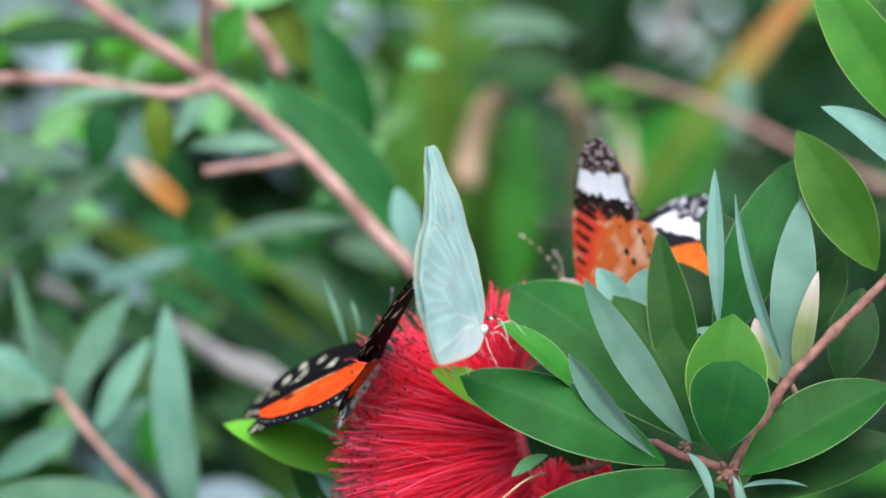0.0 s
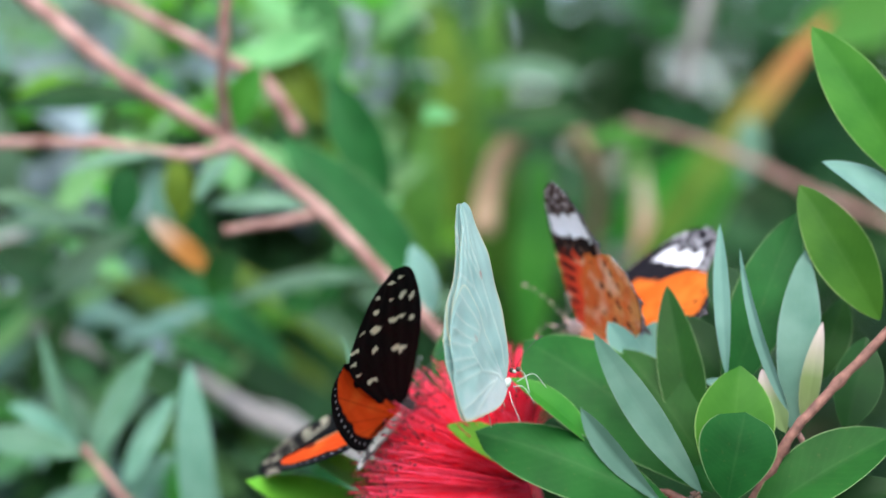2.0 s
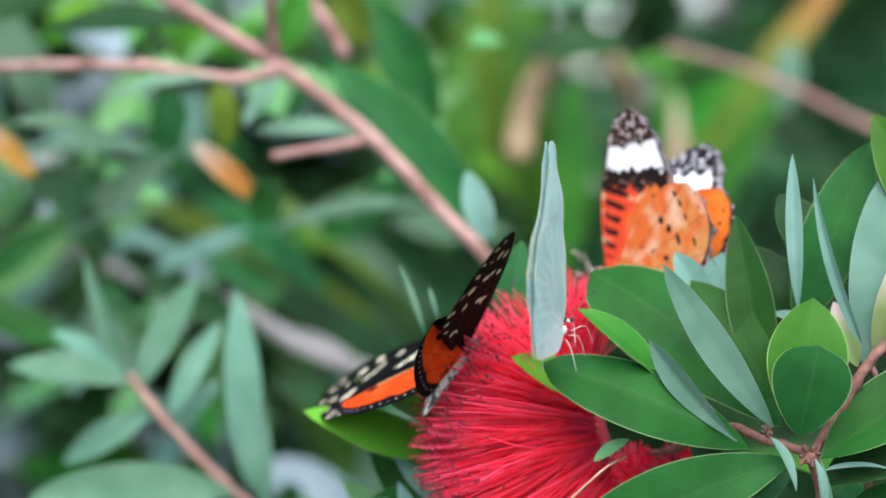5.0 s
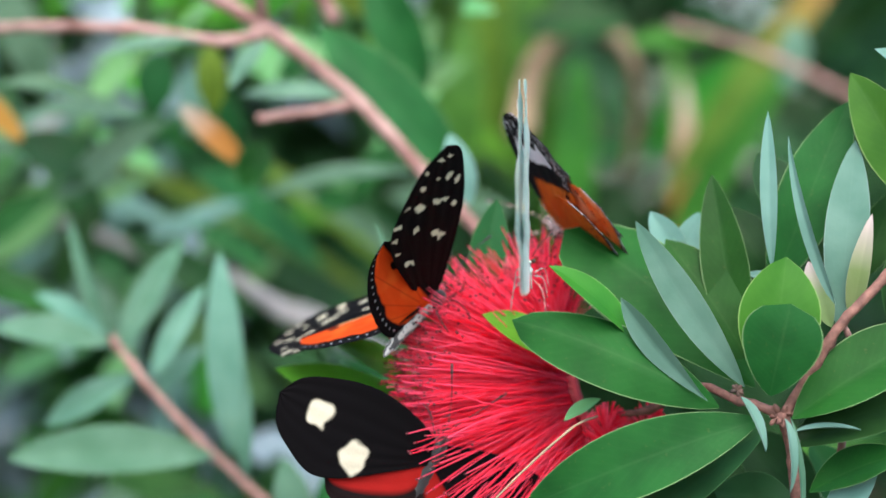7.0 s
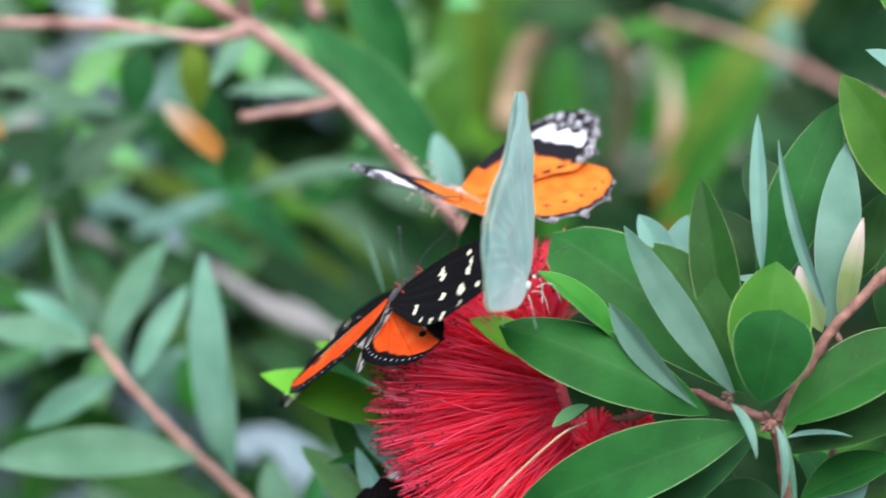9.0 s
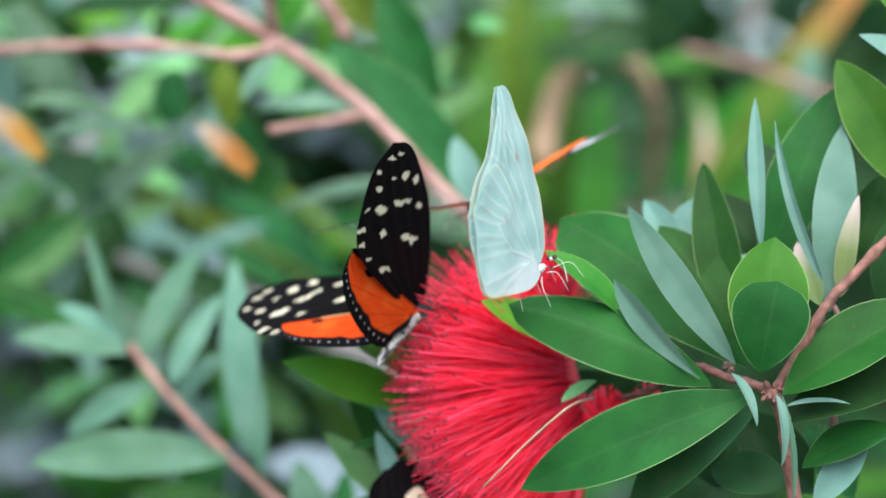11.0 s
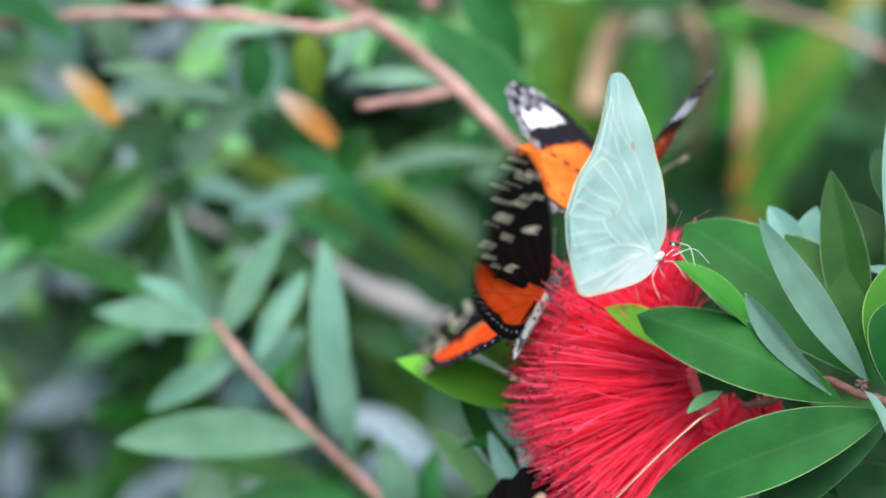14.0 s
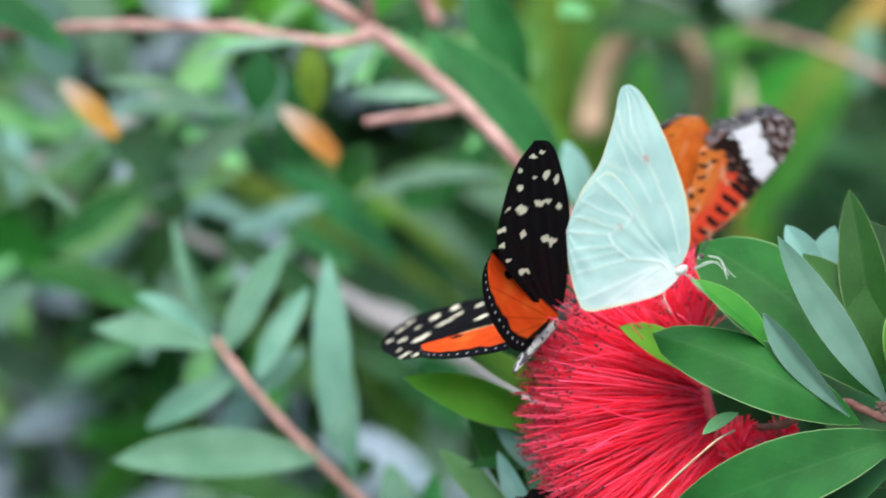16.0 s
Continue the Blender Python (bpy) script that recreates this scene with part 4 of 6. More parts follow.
low_twig = thing("shrub_twig", (-0.0580, 0.1300, 1.1116), "reddish twig with narrow pale green leaves", "branch")
stem("stem", [(-0.0243, 0.1300, 1.0770), (-0.0580, 0.1300, 1.1116), (-0.0749, 0.1300, 1.1273), (-0.0918, 0.1300, 1.1448), (-0.1042, 0.1300, 1.1607)], 0.0017, 0.0012, BARK_RED, low_twig, 30, 0.3)
stem("stem", [(-0.0243, 0.1300, 1.0770), (-0.01, 0.15, 0.95), (0.0, 0.17, 0.5), (0.0, 0.18, -0.02)], 0.0017, 0.004, BARK_RED, low_twig, 20, 0.2)
for mat, b, t, w, kw in (
    (LEAF_SAGE, (-0.1039, 0.1300, 1.1590), (-0.1183, 0.1400, 1.1964), 0.0047, dict(face=(-0.3, -1, 0.1), wide=0.5)),
    (LEAF_SAGE, (-0.1010, 0.1300, 1.1563), (-0.0831, 0.1400, 1.1903), 0.0098, dict(face=(-0.2, -1, 0.3), wide=0.45)),
    (LEAF_SAGE, (-0.0914, 0.1300, 1.1487), (-0.0769, 0.1400, 1.1759), 0.0081, dict(face=(-0.2, -1, 0.3), wide=0.45)),
    (LEAF_SAGE, (-0.0672, 0.1200, 1.1269), (-0.0706, 0.1200, 1.1869), 0.0110, dict(face=(0.1, -1, 0.1), wide=0.5)),
    (LEAF_SAGE, (-0.0619, 0.1200, 1.1203), (-0.0646, 0.1200, 1.1602), 0.0073, dict(face=(-0.2, -1, 0.1), wide=0.5)),
    (LEAF_SAGE, (-0.0719, 0.1200, 1.1263), (-0.1313, 0.1100, 1.1260), 0.0156, dict(face=(0.1, -0.85, 0.5), wide=0.5)),
    (LEAF_SAGE, (-0.1042, 0.1300, 1.1580), (-0.1407, 0.1300, 1.1631), 0.0105, dict(face=(0.1, -0.8, 0.6), wide=0.5)),
    (LEAF_SAGE, (-0.1053, 0.1300, 1.1604), (-0.1306, 0.1500, 1.1725), 0.0067, dict(face=(0.1, -0.8, 0.6), wide=0.5)),
    (LEAF_SAGE, (-0.0966, 0.1350, 1.1492), (-0.1255, 0.1400, 1.1327), 0.0094, dict(face=(0.1, -0.9, 0.4), wide=0.5)),
    (LEAF, (-0.0614, 0.1300, 1.1082), (-0.0989, 0.1200, 1.1061), 0.0118, dict(face=(0.1, -0.8, 0.5), wide=0.5)),
    (LEAF_SAGE, (-0.0456, 0.1200, 1.1003), (-0.0516, 0.1200, 1.1261), 0.0110, dict(face=(0.1, -1, 0.3), wide=0.5)),
    (LEAF_SAGE, (-0.0913, 0.1400, 1.1421), (-0.0786, 0.1500, 1.1569), 0.0085, dict(face=(0, -0.6, 0.7), wide=0.5)),
    (LEAF, (-0.0412, 0.1300, 1.0956), (-0.0378, 0.1300, 1.1226), 0.0084, dict(face=(0.1, -1, 0.3), wide=0.5)),
    (LEAF, (-0.1231, 0.1800, 1.1642), (-0.1698, 0.1800, 1.1786), 0.0126, dict(face=(0.1, -0.8, 0.6), wide=0.5)),
):
    leaf(low_twig, mat, b, t, w, **kw)

pale = thing("bare_branch", (-0.0162, 0.2400, 1.1383), "thick pale greyish bare branch behind the leaves", "branch")
stem("stem", [(-0.0046, 0.2400, 1.1306), (-0.0203, 0.2500, 1.1419), (-0.0384, 0.2600, 1.1507), (-0.0602, 0.2600, 1.1596), (-0.0818, 0.2800, 1.1709), (-0.0991, 0.2900, 1.1756), (-0.1208, 0.3000, 1.1816), (-0.1452, 0.3100, 1.1902), (-0.1784, 0.3200, 1.1981)], 0.0039, 0.0019, BARK_PALE, pale, 40, 0.35)
stem("stem", [(-0.0046, 0.2400, 1.1306), (0.0089, 0.2400, 1.1170), (0.03, 0.26, 1.0), (0.05, 0.28, 0.5), (0.05, 0.3, -0.02)], 0.0039, 0.008, BARK_PALE, pale, 20, 0.2)
stem("stem", [(-0.0384, 0.2600, 1.1507), (-0.0528, 0.2700, 1.1602), (-0.0717, 0.2800, 1.1658), (-0.0898, 0.3000, 1.1754)], 0.0024, 0.0016, BARK_PALE, pale, 20, 0.4)
stem("stem", [(-0.1374, 0.3000, 1.2395), (-0.1622, 0.3000, 1.2230), (-0.2036, 0.3000, 1.2043), (-0.2408, 0.3000, 1.1940)], 0.0017, 0.0021, BARK_PALE, pale, 16, 0.3)
for mat, b, t, w, kw in (
    (LEAF_DARK, (-0.0688, 0.2200, 1.1624), (-0.1141, 0.2200, 1.1889), 0.0121, dict(face=(-0.1, -0.9, 0.4), wide=0.5)),
    (LEAF_GREY, (-0.0868, 0.2300, 1.1849), (-0.1059, 0.2300, 1.1620), 0.0084, dict(face=(-0.1, -0.9, 0.4), wide=0.5)),
    (LEAF_DARK, (-0.1265, 0.2400, 1.2002), (-0.1400, 0.2400, 1.1673), 0.0108, dict(face=(0.1, -0.9, 0.4), wide=0.5)),
    (LEAF, (-0.1400, 0.2400, 1.2041), (-0.1729, 0.2400, 1.1809), 0.0116, dict(face=(0.1, -0.9, 0.4), wide=0.5)),
    (LEAF, (-0.0947, 0.2500, 1.1924), (-0.0673, 0.2500, 1.1767), 0.0090, dict(face=(0.1, -0.9, 0.4), wide=0.5)),
    (LEAF_DARK, (-0.0433, 0.2400, 1.1383), (-0.0704, 0.2400, 1.1499), 0.0104, dict(face=(0.1, -0.9, 0.4), wide=0.5)),
    (LEAF_DARK, (-0.0159, 0.2200, 1.1530), (-0.0348, 0.2200, 1.1775), 0.0102, dict(face=(0.1, -0.9, 0.4), wide=0.5)),
    (LEAF_DARK, (-0.1512, 0.2600, 1.2160), (-0.1255, 0.2600, 1.1943), 0.0119, dict(face=(0.1, -0.9, 0.4), wide=0.5)),
    (LEAF_GREY, (-0.1789, 0.2600, 1.2081), (-0.1591, 0.2600, 1.2220), 0.0087, dict(face=(0.1, -0.9, 0.4), wide=0.5)),
):
    leaf(pale, mat, b, t, w, **kw)

straps = thing("strap_plant", (-0.0193, 0.4000, 1.0947), "plant with long arching green strap leaves", "plant")
for mat, b, t, w, kw in (
    (LEAF_DARK, (-0.0057, 0.4400, 1.1239), (-0.1511, 0.4400, 1.2336), 0.0405, dict(face=(-0.3, -0.8, 0.6), wide=0.5)),
    (LEAF_LIME, (-0.0147, 0.4000, 1.1429), (-0.1592, 0.4000, 1.2186), 0.0106, dict(face=(-0.3, -0.6, 0.8), wide=0.6)),
    (LEAF_LIME, (-0.0189, 0.3800, 1.1597), (-0.0954, 0.3800, 1.2205), 0.0090, dict(face=(-0.3, -0.6, 0.8), wide=0.5)),
    (LEAF_GREY, (-0.0141, 0.3600, 1.1628), (-0.0758, 0.3600, 1.2090), 0.0119, dict(face=(-0.1, -0.5, 0.9), wide=0.5)),
    (LEAF_DARK, (0.0081, 0.3800, 1.1552), (-0.0504, 0.3800, 1.2047), 0.0157, dict(face=(-0.3, -0.9, 0.3), wide=0.5)),
    (LEAF_DARK, (-0.0066, 0.6000, 1.1125), (-0.1657, 0.6000, 1.1728), 0.0329, dict(face=(-0.2, -0.8, 0.6), wide=0.5)),
    (LEAF_LIME, (0.0166, 0.5000, 1.1549), (-0.0010, 0.5000, 1.3413), 0.0302, dict(face=(0.1, -1, 0.3), wide=0.5)),
    (LEAF_BLADE, (0.0041, 0.5200, 1.1490), (-0.0241, 0.5200, 1.3490), 0.0282, dict(face=(0.2, -1, 0.3), wide=0.5)),
    (LEAF_BLADE, (-0.0126, 0.4200, 1.1862), (-0.0033, 0.4200, 1.2798), 0.0211, dict(face=(0.2, -1, 0.3), wide=0.5)),
    (LEAF_BLADE, (0.0287, 0.4800, 1.1607), (0.0238, 0.4800, 1.3388), 0.0223, dict(face=(-0.1, -1, 0.3), wide=0.5)),
    (LEAF_GREY, (0.0305, 0.5500, 1.1687), (0.0463, 0.5500, 1.2608), 0.0211, dict(face=(-0.1, -1, 0.3), wide=0.5)),
    (LEAF_BLADE, (0.0379, 0.4600, 1.1711), (0.0452, 0.4600, 1.2634), 0.0194, dict(face=(0.1, -1, 0.3), wide=0.5)),
    (LEAF_BLADE, (0.0801, 0.4400, 1.1812), (0.1349, 0.4400, 1.2670), 0.0165, dict(face=(0.2, -1, 0.3), wide=0.5)),
    (LEAF_BLADE, (0.1141, 0.6000, 1.1509), (0.0922, 0.6000, 1.2771), 0.0185, dict(face=(0.2, -1, 0.3), wide=0.5)),
    (LEAF_TURN, (0.0763, 0.4200, 1.1979), (0.1675, 0.4200, 1.3172), 0.0145, dict(face=(-0.2, -1, 0.3), wide=0.5)),
    (LEAF_MOTTLED, (0.0890, 0.5000, 1.1600), (0.0920, 0.5000, 1.2560), 0.0105, dict(face=(0.2, -1, 0.3), wide=0.5)),
    (LEAF_DARK, (0.0633, 0.4000, 1.2713), (0.0197, 0.4000, 1.2691), 0.0206, dict(face=(0, -0.8, 0.6), wide=0.5, point=0.7)),
    (LEAF_GREY, (0.0622, 0.4200, 1.2891), (0.0178, 0.4200, 1.2915), 0.0164, dict(face=(0, -0.6, 0.8), wide=0.5, point=0.7)),
    (LEAF_FRESH, (0.0598, 0.3800, 1.2621), (0.0958, 0.3800, 1.2632), 0.0112, dict(face=(0, -0.7, 0.7), wide=0.5)),
    (LEAF_GREY, (0.1275, 0.4000, 1.2438), (0.1298, 0.4000, 1.2736), 0.0128, dict(face=(0, -1, 0.2), wide=0.5)),
    (LEAF_BLADE, (-0.0379, 0.5500, 1.1687), (-0.0589, 0.5500, 1.3318), 0.0237, dict(face=(0.1, -1, 0.3), wide=0.5)),
    (LEAF_FRESH, (-0.2031, 0.4500, 1.1569), (-0.2681, 0.4500, 1.2147), 0.0289, dict(face=(0.1, -0.7, 0.6), wide=0.5)),
    (LEAF_FRESH, (-0.2368, 0.4500, 1.0703), (-0.2681, 0.4500, 1.1521), 0.0289, dict(face=(0.1, -0.7, 0.6), wide=0.5)),
    (LEAF_BLADE, (-0.0347, 0.4500, 1.0751), (-0.0852, 0.4500, 1.1425), 0.0168, dict(face=(-0.1, -0.9, 0.4), wide=0.5)),
):
    leaf(straps, mat, b, t, w, name="strap_leaf", **kw)

stem("stalk", [(-0.0058, 0.4600, 1.1274), (0.0015, 0.4600, 1.0982), (0.01, 0.47, 0.9), (0.01, 0.48, 0.4), (0.01, 0.48, -0.02)], 0.01, 0.016, LEAF_DARK, straps, 20, 0.1)
stem("frond", [(0.0196, 0.4200, 1.2260), (0.0225, 0.4200, 1.2458), (0.0306, 0.4200, 1.2634), (0.0447, 0.4200, 1.2716), (0.0581, 0.4300, 1.2687), (0.0663, 0.4400, 1.2539), (0.0690, 0.4600, 1.2342), (0.0658, 0.4800, 1.2101)], 0.0056, 0.0024, FROND, straps, 40, 0.25, "curled dry tan frond")

dry = thing("dry_twig", (0.1762, 0.3400, 1.2283), "thin brown bare twig behind the flower", "branch")
stem("stem", [(0.1848, 0.3400, 1.2240), (0.1481, 0.3400, 1.2395), (0.1270, 0.3600, 1.2520), (0.1038, 0.3700, 1.2626), (0.0778, 0.3800, 1.2704)], 0.0019, 0.0014, BARK_PINK, dry, 20, 0.1)
stem("stem", [(0.1848, 0.3400, 1.2240), (0.3, 0.36, 1.15), (0.4, 0.42, 0.8), (0.43, 0.45, -0.02)], 0.0019, 0.006, BARK_PINK, dry, 24, 0.15)
stem("stem", [(0.1202, 0.6200, 1.2979), (0.1300, 0.6200, 1.3341), (0.1411, 0.6200, 1.3955)], 0.0039, 0.0045, BARK_PALE, dry, 10, 0.1)

# ---- butterflies ----
CM = 0.01


def edge(points, n):
    return curve_points([(x, y, 0) for x, y in points], n)


def wing(name, parent, lead, trail, side, over, under, mat, n=110, m=64, scallop=0.0, bow=0.03, drop=0.0, ridge=None, label=""):
    """A two-faced wing on its hinge (the parent's y axis). lead and trail: its edges from the root to the tip in cm,
    x outwards, y towards the head. over and under give the colour at (x, y, across 0..1, along 0..1)."""
    a, b = edge(lead, n), edge(trail, n)
    verts, faces, cols = [], [], []
    for layer, paint in ((0, over), (1, under)):
        for i in range(n + 1):
            for k in range(m + 1):
                s, t = k / m, i / n
                p = a[i].lerp(b[i], s)
                if scallop and s > 0.8:
                    p = p.lerp(a[i].lerp(b[i], 0.5), scallop * (s - 0.8) * 5 * (0.75 * abs(math.sin(t * 19)) ** 0.7 + 0.25 * abs(math.sin(t * 83 + 1.3 * math.sin(t * 31)))))
                z = bow * p.x * (4.5 - p.x) * 0.4 + 0.006 * math.sin(s * 34) * min(1, p.x) - (0.012 if layer else 0) - drop
                if ridge:
                    z -= 0.015 * ridge(p.x, p.y) - 0.06 * noise.noise((p.x * 1.3, p.y * 1.3, 5))
                verts.append((side * p.x * CM, p.y * CM, z * CM))
                c = paint(p.x, p.y, s, t)
                cols.append((*c, 1.0))
    size = (n + 1) * (m + 1)
    for layer in (0, 1):
        for i in range(n):
            for k in range(m):
                q = layer * size + i * (m + 1) + k
                f = (q, q + m + 1, q + m + 2, q + 1)
                faces.append(f if (layer == 0) == (side > 0) else f[::-1])
    ob = mesh_object(name, verts, faces, mat, parent, label=label)
    at = ob.data.color_attributes.new("pattern", "FLOAT_COLOR", "POINT")
    at.data.foreach_set("color", np.array(cols, dtype=np.float32).ravel())
    return ob


def lerp3(a, b, t):
    t = max(0.0, min(1.0, t))
    return tuple(p + (q - p) * t for p, q in zip(a, b))


def spot(x, y, cx, cy, rx, ry, turn=0.0, soft=0.25):
    dx, dy = x - cx, y - cy
    c, s = math.cos(turn), math.sin(turn)
    d = math.hypot((dx * c + dy * s) / rx, (dy * c - dx * s) / ry)
    return max(0.0, min(1.0, (1 - d) / soft + 0.5))


def wob(x, y, f, a):
    return a * noise.noise((x * f, y * f, 1.7))


def veins(x, y, rx, ry, count, spread, width=0.03):
    """Strength of veins fanning out from (rx, ry)."""
    ang = math.atan2(y - ry, x - rx)
    d = math.hypot(x - rx, y - ry)
    f = ang / spread * count
    off = abs(f - round(f)) / count * spread * d
    return max(0.0, 1 - off / width) if d > 0.4 else 0.0


BLACK, CREAM, ORANGE = (0.003, 0.0025, 0.003), (0.6, 0.57, 0.43), (0.5, 0.052, 0.006)
CREAM_SPOTS = ((2.0, 0.1, 0.17, 0.13), (2.26, -0.18, 0.17, 0.13), (2.13, -0.04, 0.14, 0.07), (3.58, -1.09, 0.24, 0.14), (3.32, -0.33, 0.25, 0.11), (3.18, 0.02, 0.14, 0.1), (2.8, 0.42, 0.15, 0.12),
               (2.86, -1.05, 0.16, 0.11), (3.46, -1.89, 0.15, 0.11), (3.95, -0.04, 0.17, 0.12), (4.72, -0.57, 0.18, 0.08), (3.6, 0.36, 0.15, 0.09), (4.21, -1.15, 0.12, 0.09), (1.86, -1.13, 0.24, 0.07),
               (4.69, -1.09, 0.09, 0.08), (4.12, -0.51, 0.1, 0.07), (4.67, -0.2, 0.14, 0.06), (3.05, -1.95, 0.1, 0.07), (2.5, -1.72, 0.09, 0.07), (3.9, -1.65, 0.09, 0.06))


def longwing_fore(x, y, s, t):
    c = lerp3(BLACK, (0.012, 0.009, 0.008), 0.5 * veins(x, y, -0.4, 0.0, 9, 1.2))
    for cx, cy, rx, ry in CREAM_SPOTS:
        v = spot(x + wob(x, y, 6, 0.09), y + wob(y, x, 6, 0.09), cx, cy, rx * 1.1, ry * 0.74, -1.05)
        if v:
            c = lerp3(c, CREAM, v)
    return c


def longwing_hind(x, y, s, t):
    inner = min((-0.05 - 0.66 * x - y) / 0.08, (0.8 + wob(x, y, 3, 0.04) - s) / 0.035)
    c = lerp3(BLACK, ORANGE, inner)
    c = lerp3(c, (0.62, 0.14, 0.02), 0.5 * (inner > 0.5) * max(0.0, noise.noise((x * 2.2, y * 2.2, 12))))
    c = lerp3(c, (0.16, 0.02, 0.004), 0.75 * veins(x, y, 0.0, -0.3, 8, 2.0, 0.022) * (inner > 0.5))
    c = lerp3(c, (0.62, 0.42, 0.2), 0.8 * min(1 - abs(y + 0.07 + 0.66 * x) / 0.05, (x - 0.9) / 0.1, (2.0 - x) / 0.1))
    c = lerp3(c, BLACK, spot(x, y, 1.95, -1.52, 0.17, 0.09, -0.6))
    k = t * 22
    if abs(s - 0.885) < 0.017 and abs(k - round(k)) < 0.1 and 0.3 < t < 0.96:
        c = (0.27, 0.28, 0.31)
    return c


LF_LEAD = ((0, 0.25), (0.5, 0.52), (1.6, 0.81), (2.77, 0.85), (4.0, 0.52), (4.75, 0.12), (5.15, -0.5))
LF_TRAIL = ((0, -0.3), (1.2, -1.1), (2.4, -1.85), (3.3, -2.12), (4.15, -1.8), (4.85, -1.3), (5.15, -0.5))
LH_LEAD = ((0, -0.1), (1.0, -0.35), (2.2, -0.95), (2.85, -1.85))
LH_TRAIL = ((-0.15, -0.4), (-0.32, -1.0), (0.05, -1.85), (0.8, -2.3), (1.7, -2.52), (2.45, -2.4), (2.85, -1.85))

LACE_BR = (0.045, 0.022, 0.015)


def lace_rim(x, y, s, t, c, wide=0.2, ground=(0.014, 0.011, 0.012)):
    """Dark lacy margin with thin white zigzag lines, one tooth between each pair of veins."""
    a = (s - 1 + wide) / wide
    if a > 0:
        v = abs((t * 13) % 1 - 0.5) * 2
        n = noise.noise((x * 9, y * 9, 2.5))
        c = lerp3(ground, (0.05, 0.035, 0.035), n)
        w = min(abs(a - 0.2 - 0.32 * v), abs(a - 0.5 - 0.3 * v - 0.06 * n), abs(a - 0.9) + 0.1 * v)
        c = lerp3(c, (0.6, 0.6, 0.66), (0.06 + 0.05 * n - w) / 0.05)
    return c


def lace_fore_under(x, y, s, t):
    e = x + 0.25 * y + 0.06 * math.sin(y * 9 + 2) + wob(x, y, 6, 0.2)
    c = lerp3((0.72, 0.07, 0.03), (0.66, 0.2, 0.04), (s - 0.36) * 3.4 + wob(x, y, 2, 0.6))
    c = lerp3(c, (0.74, 0.42, 0.24), 0.8 * (noise.noise((x * 3, y * 3, 8)) - 0.2) / 0.3)
    c = lerp3(c, (0.3, 0.05, 0.02), 0.5 * veins(x, y, 0, 0, 8, 1.4, 0.03))
    # black bars ladder down the cell behind the leading edge
    if 0.45 < x < 2.7 and 0.05 < s < 0.34 + wob(x, y, 6, 0.1):
        c = lerp3(c, (0.012, 0.01, 0.01), (math.sin(x * 17.5 + 3.5 * s + wob(x, y, 4, 0.7)) - 0.15) / 0.25)
    for k in range(9):
        bx, by = 0.75 + 0.26 * k, -0.62 - 0.13 * k + 0.16 * math.sin(k * 2.4)
        c = lerp3(c, (0.02, 0.012, 0.01), spot(x, y, bx, by, 0.13, 0.055, 0.9 + 0.4 * math.sin(k)))
        c = lerp3(c, (0.02, 0.012, 0.01), spot(x, y, bx + 0.2, by - 0.34, 0.09, 0.045, 1.2))
    streak = 0.12 * abs(math.sin(math.atan2(y, x) * 31)) + wob(x, y, 9, 0.08)
    c = lerp3(c, (0.02, 0.012, 0.011), (e - 2.15 - streak) / 0.12)
    if e > 2.4 and noise.noise((x * 7, y * 7, 6)) > 0.36:
        c = (0.22, 0.12, 0.09)
    c = lerp3(c, (0.84, 0.85, 0.88), min((e - 2.72 - 0.5 * streak) / 0.07, (3.5 - e) / 0.1, (s - 0.02) / 0.03))
    c = lerp3(c, LACE_BR, (e - 3.45) / 0.1)
    if e > 3.55:
        c = lerp3(c, (0.4, 0.33, 0.34), (noise.noise((x * 7, y * 7, 3)) - 0.0) / 0.25)
    return lace_rim(x, y, s, t, c, 0.17, (0.16, 0.07, 0.04) if x < 3.0 else (0.05, 0.035, 0.035)) if t > 0.36 else c


def lace_fore_over(x, y, s, t):
    e = x + 0.3 * y + wob(x, y, 6, 0.17)
    c = lerp3((0.54, 0.1, 0.012), (0.62, 0.17, 0.025), s + wob(x, y, 3, 0.6))
    c = lerp3(c, (0.1, 0.02, 0.01), 0.55 * veins(x, y, 0, 0, 8, 1.4, 0.028))
    c = lerp3(c, (0.01, 0.009, 0.012), max((e - 1.98) / 0.1, (0.16 + 0.14 * x / 2.5 - s) / 0.08 if x > 1.0 else 0))
    for k in range(5):
        c = lerp3(c, (0.012, 0.01, 0.01), spot(x, y, 1.1 + 0.36 * k, -0.95 - 0.17 * k, 0.16, 0.07, -0.5))
    c = lerp3(c, (0.7, 0.71, 0.76), min((e - 2.72) / 0.07, (3.45 - e - 0.2 * abs(math.sin(y * 7))) / 0.1, (s - 0.12) / 0.05))
    if e > 3.4:
        c = lerp3(c, (0.5, 0.5, 0.55), 0.9 * (noise.noise((x * 6, y * 10, 3)) - 0.1) / 0.25)
    return lace_rim(x, y, s, t, c, 0.26) if t > 0.38 else c


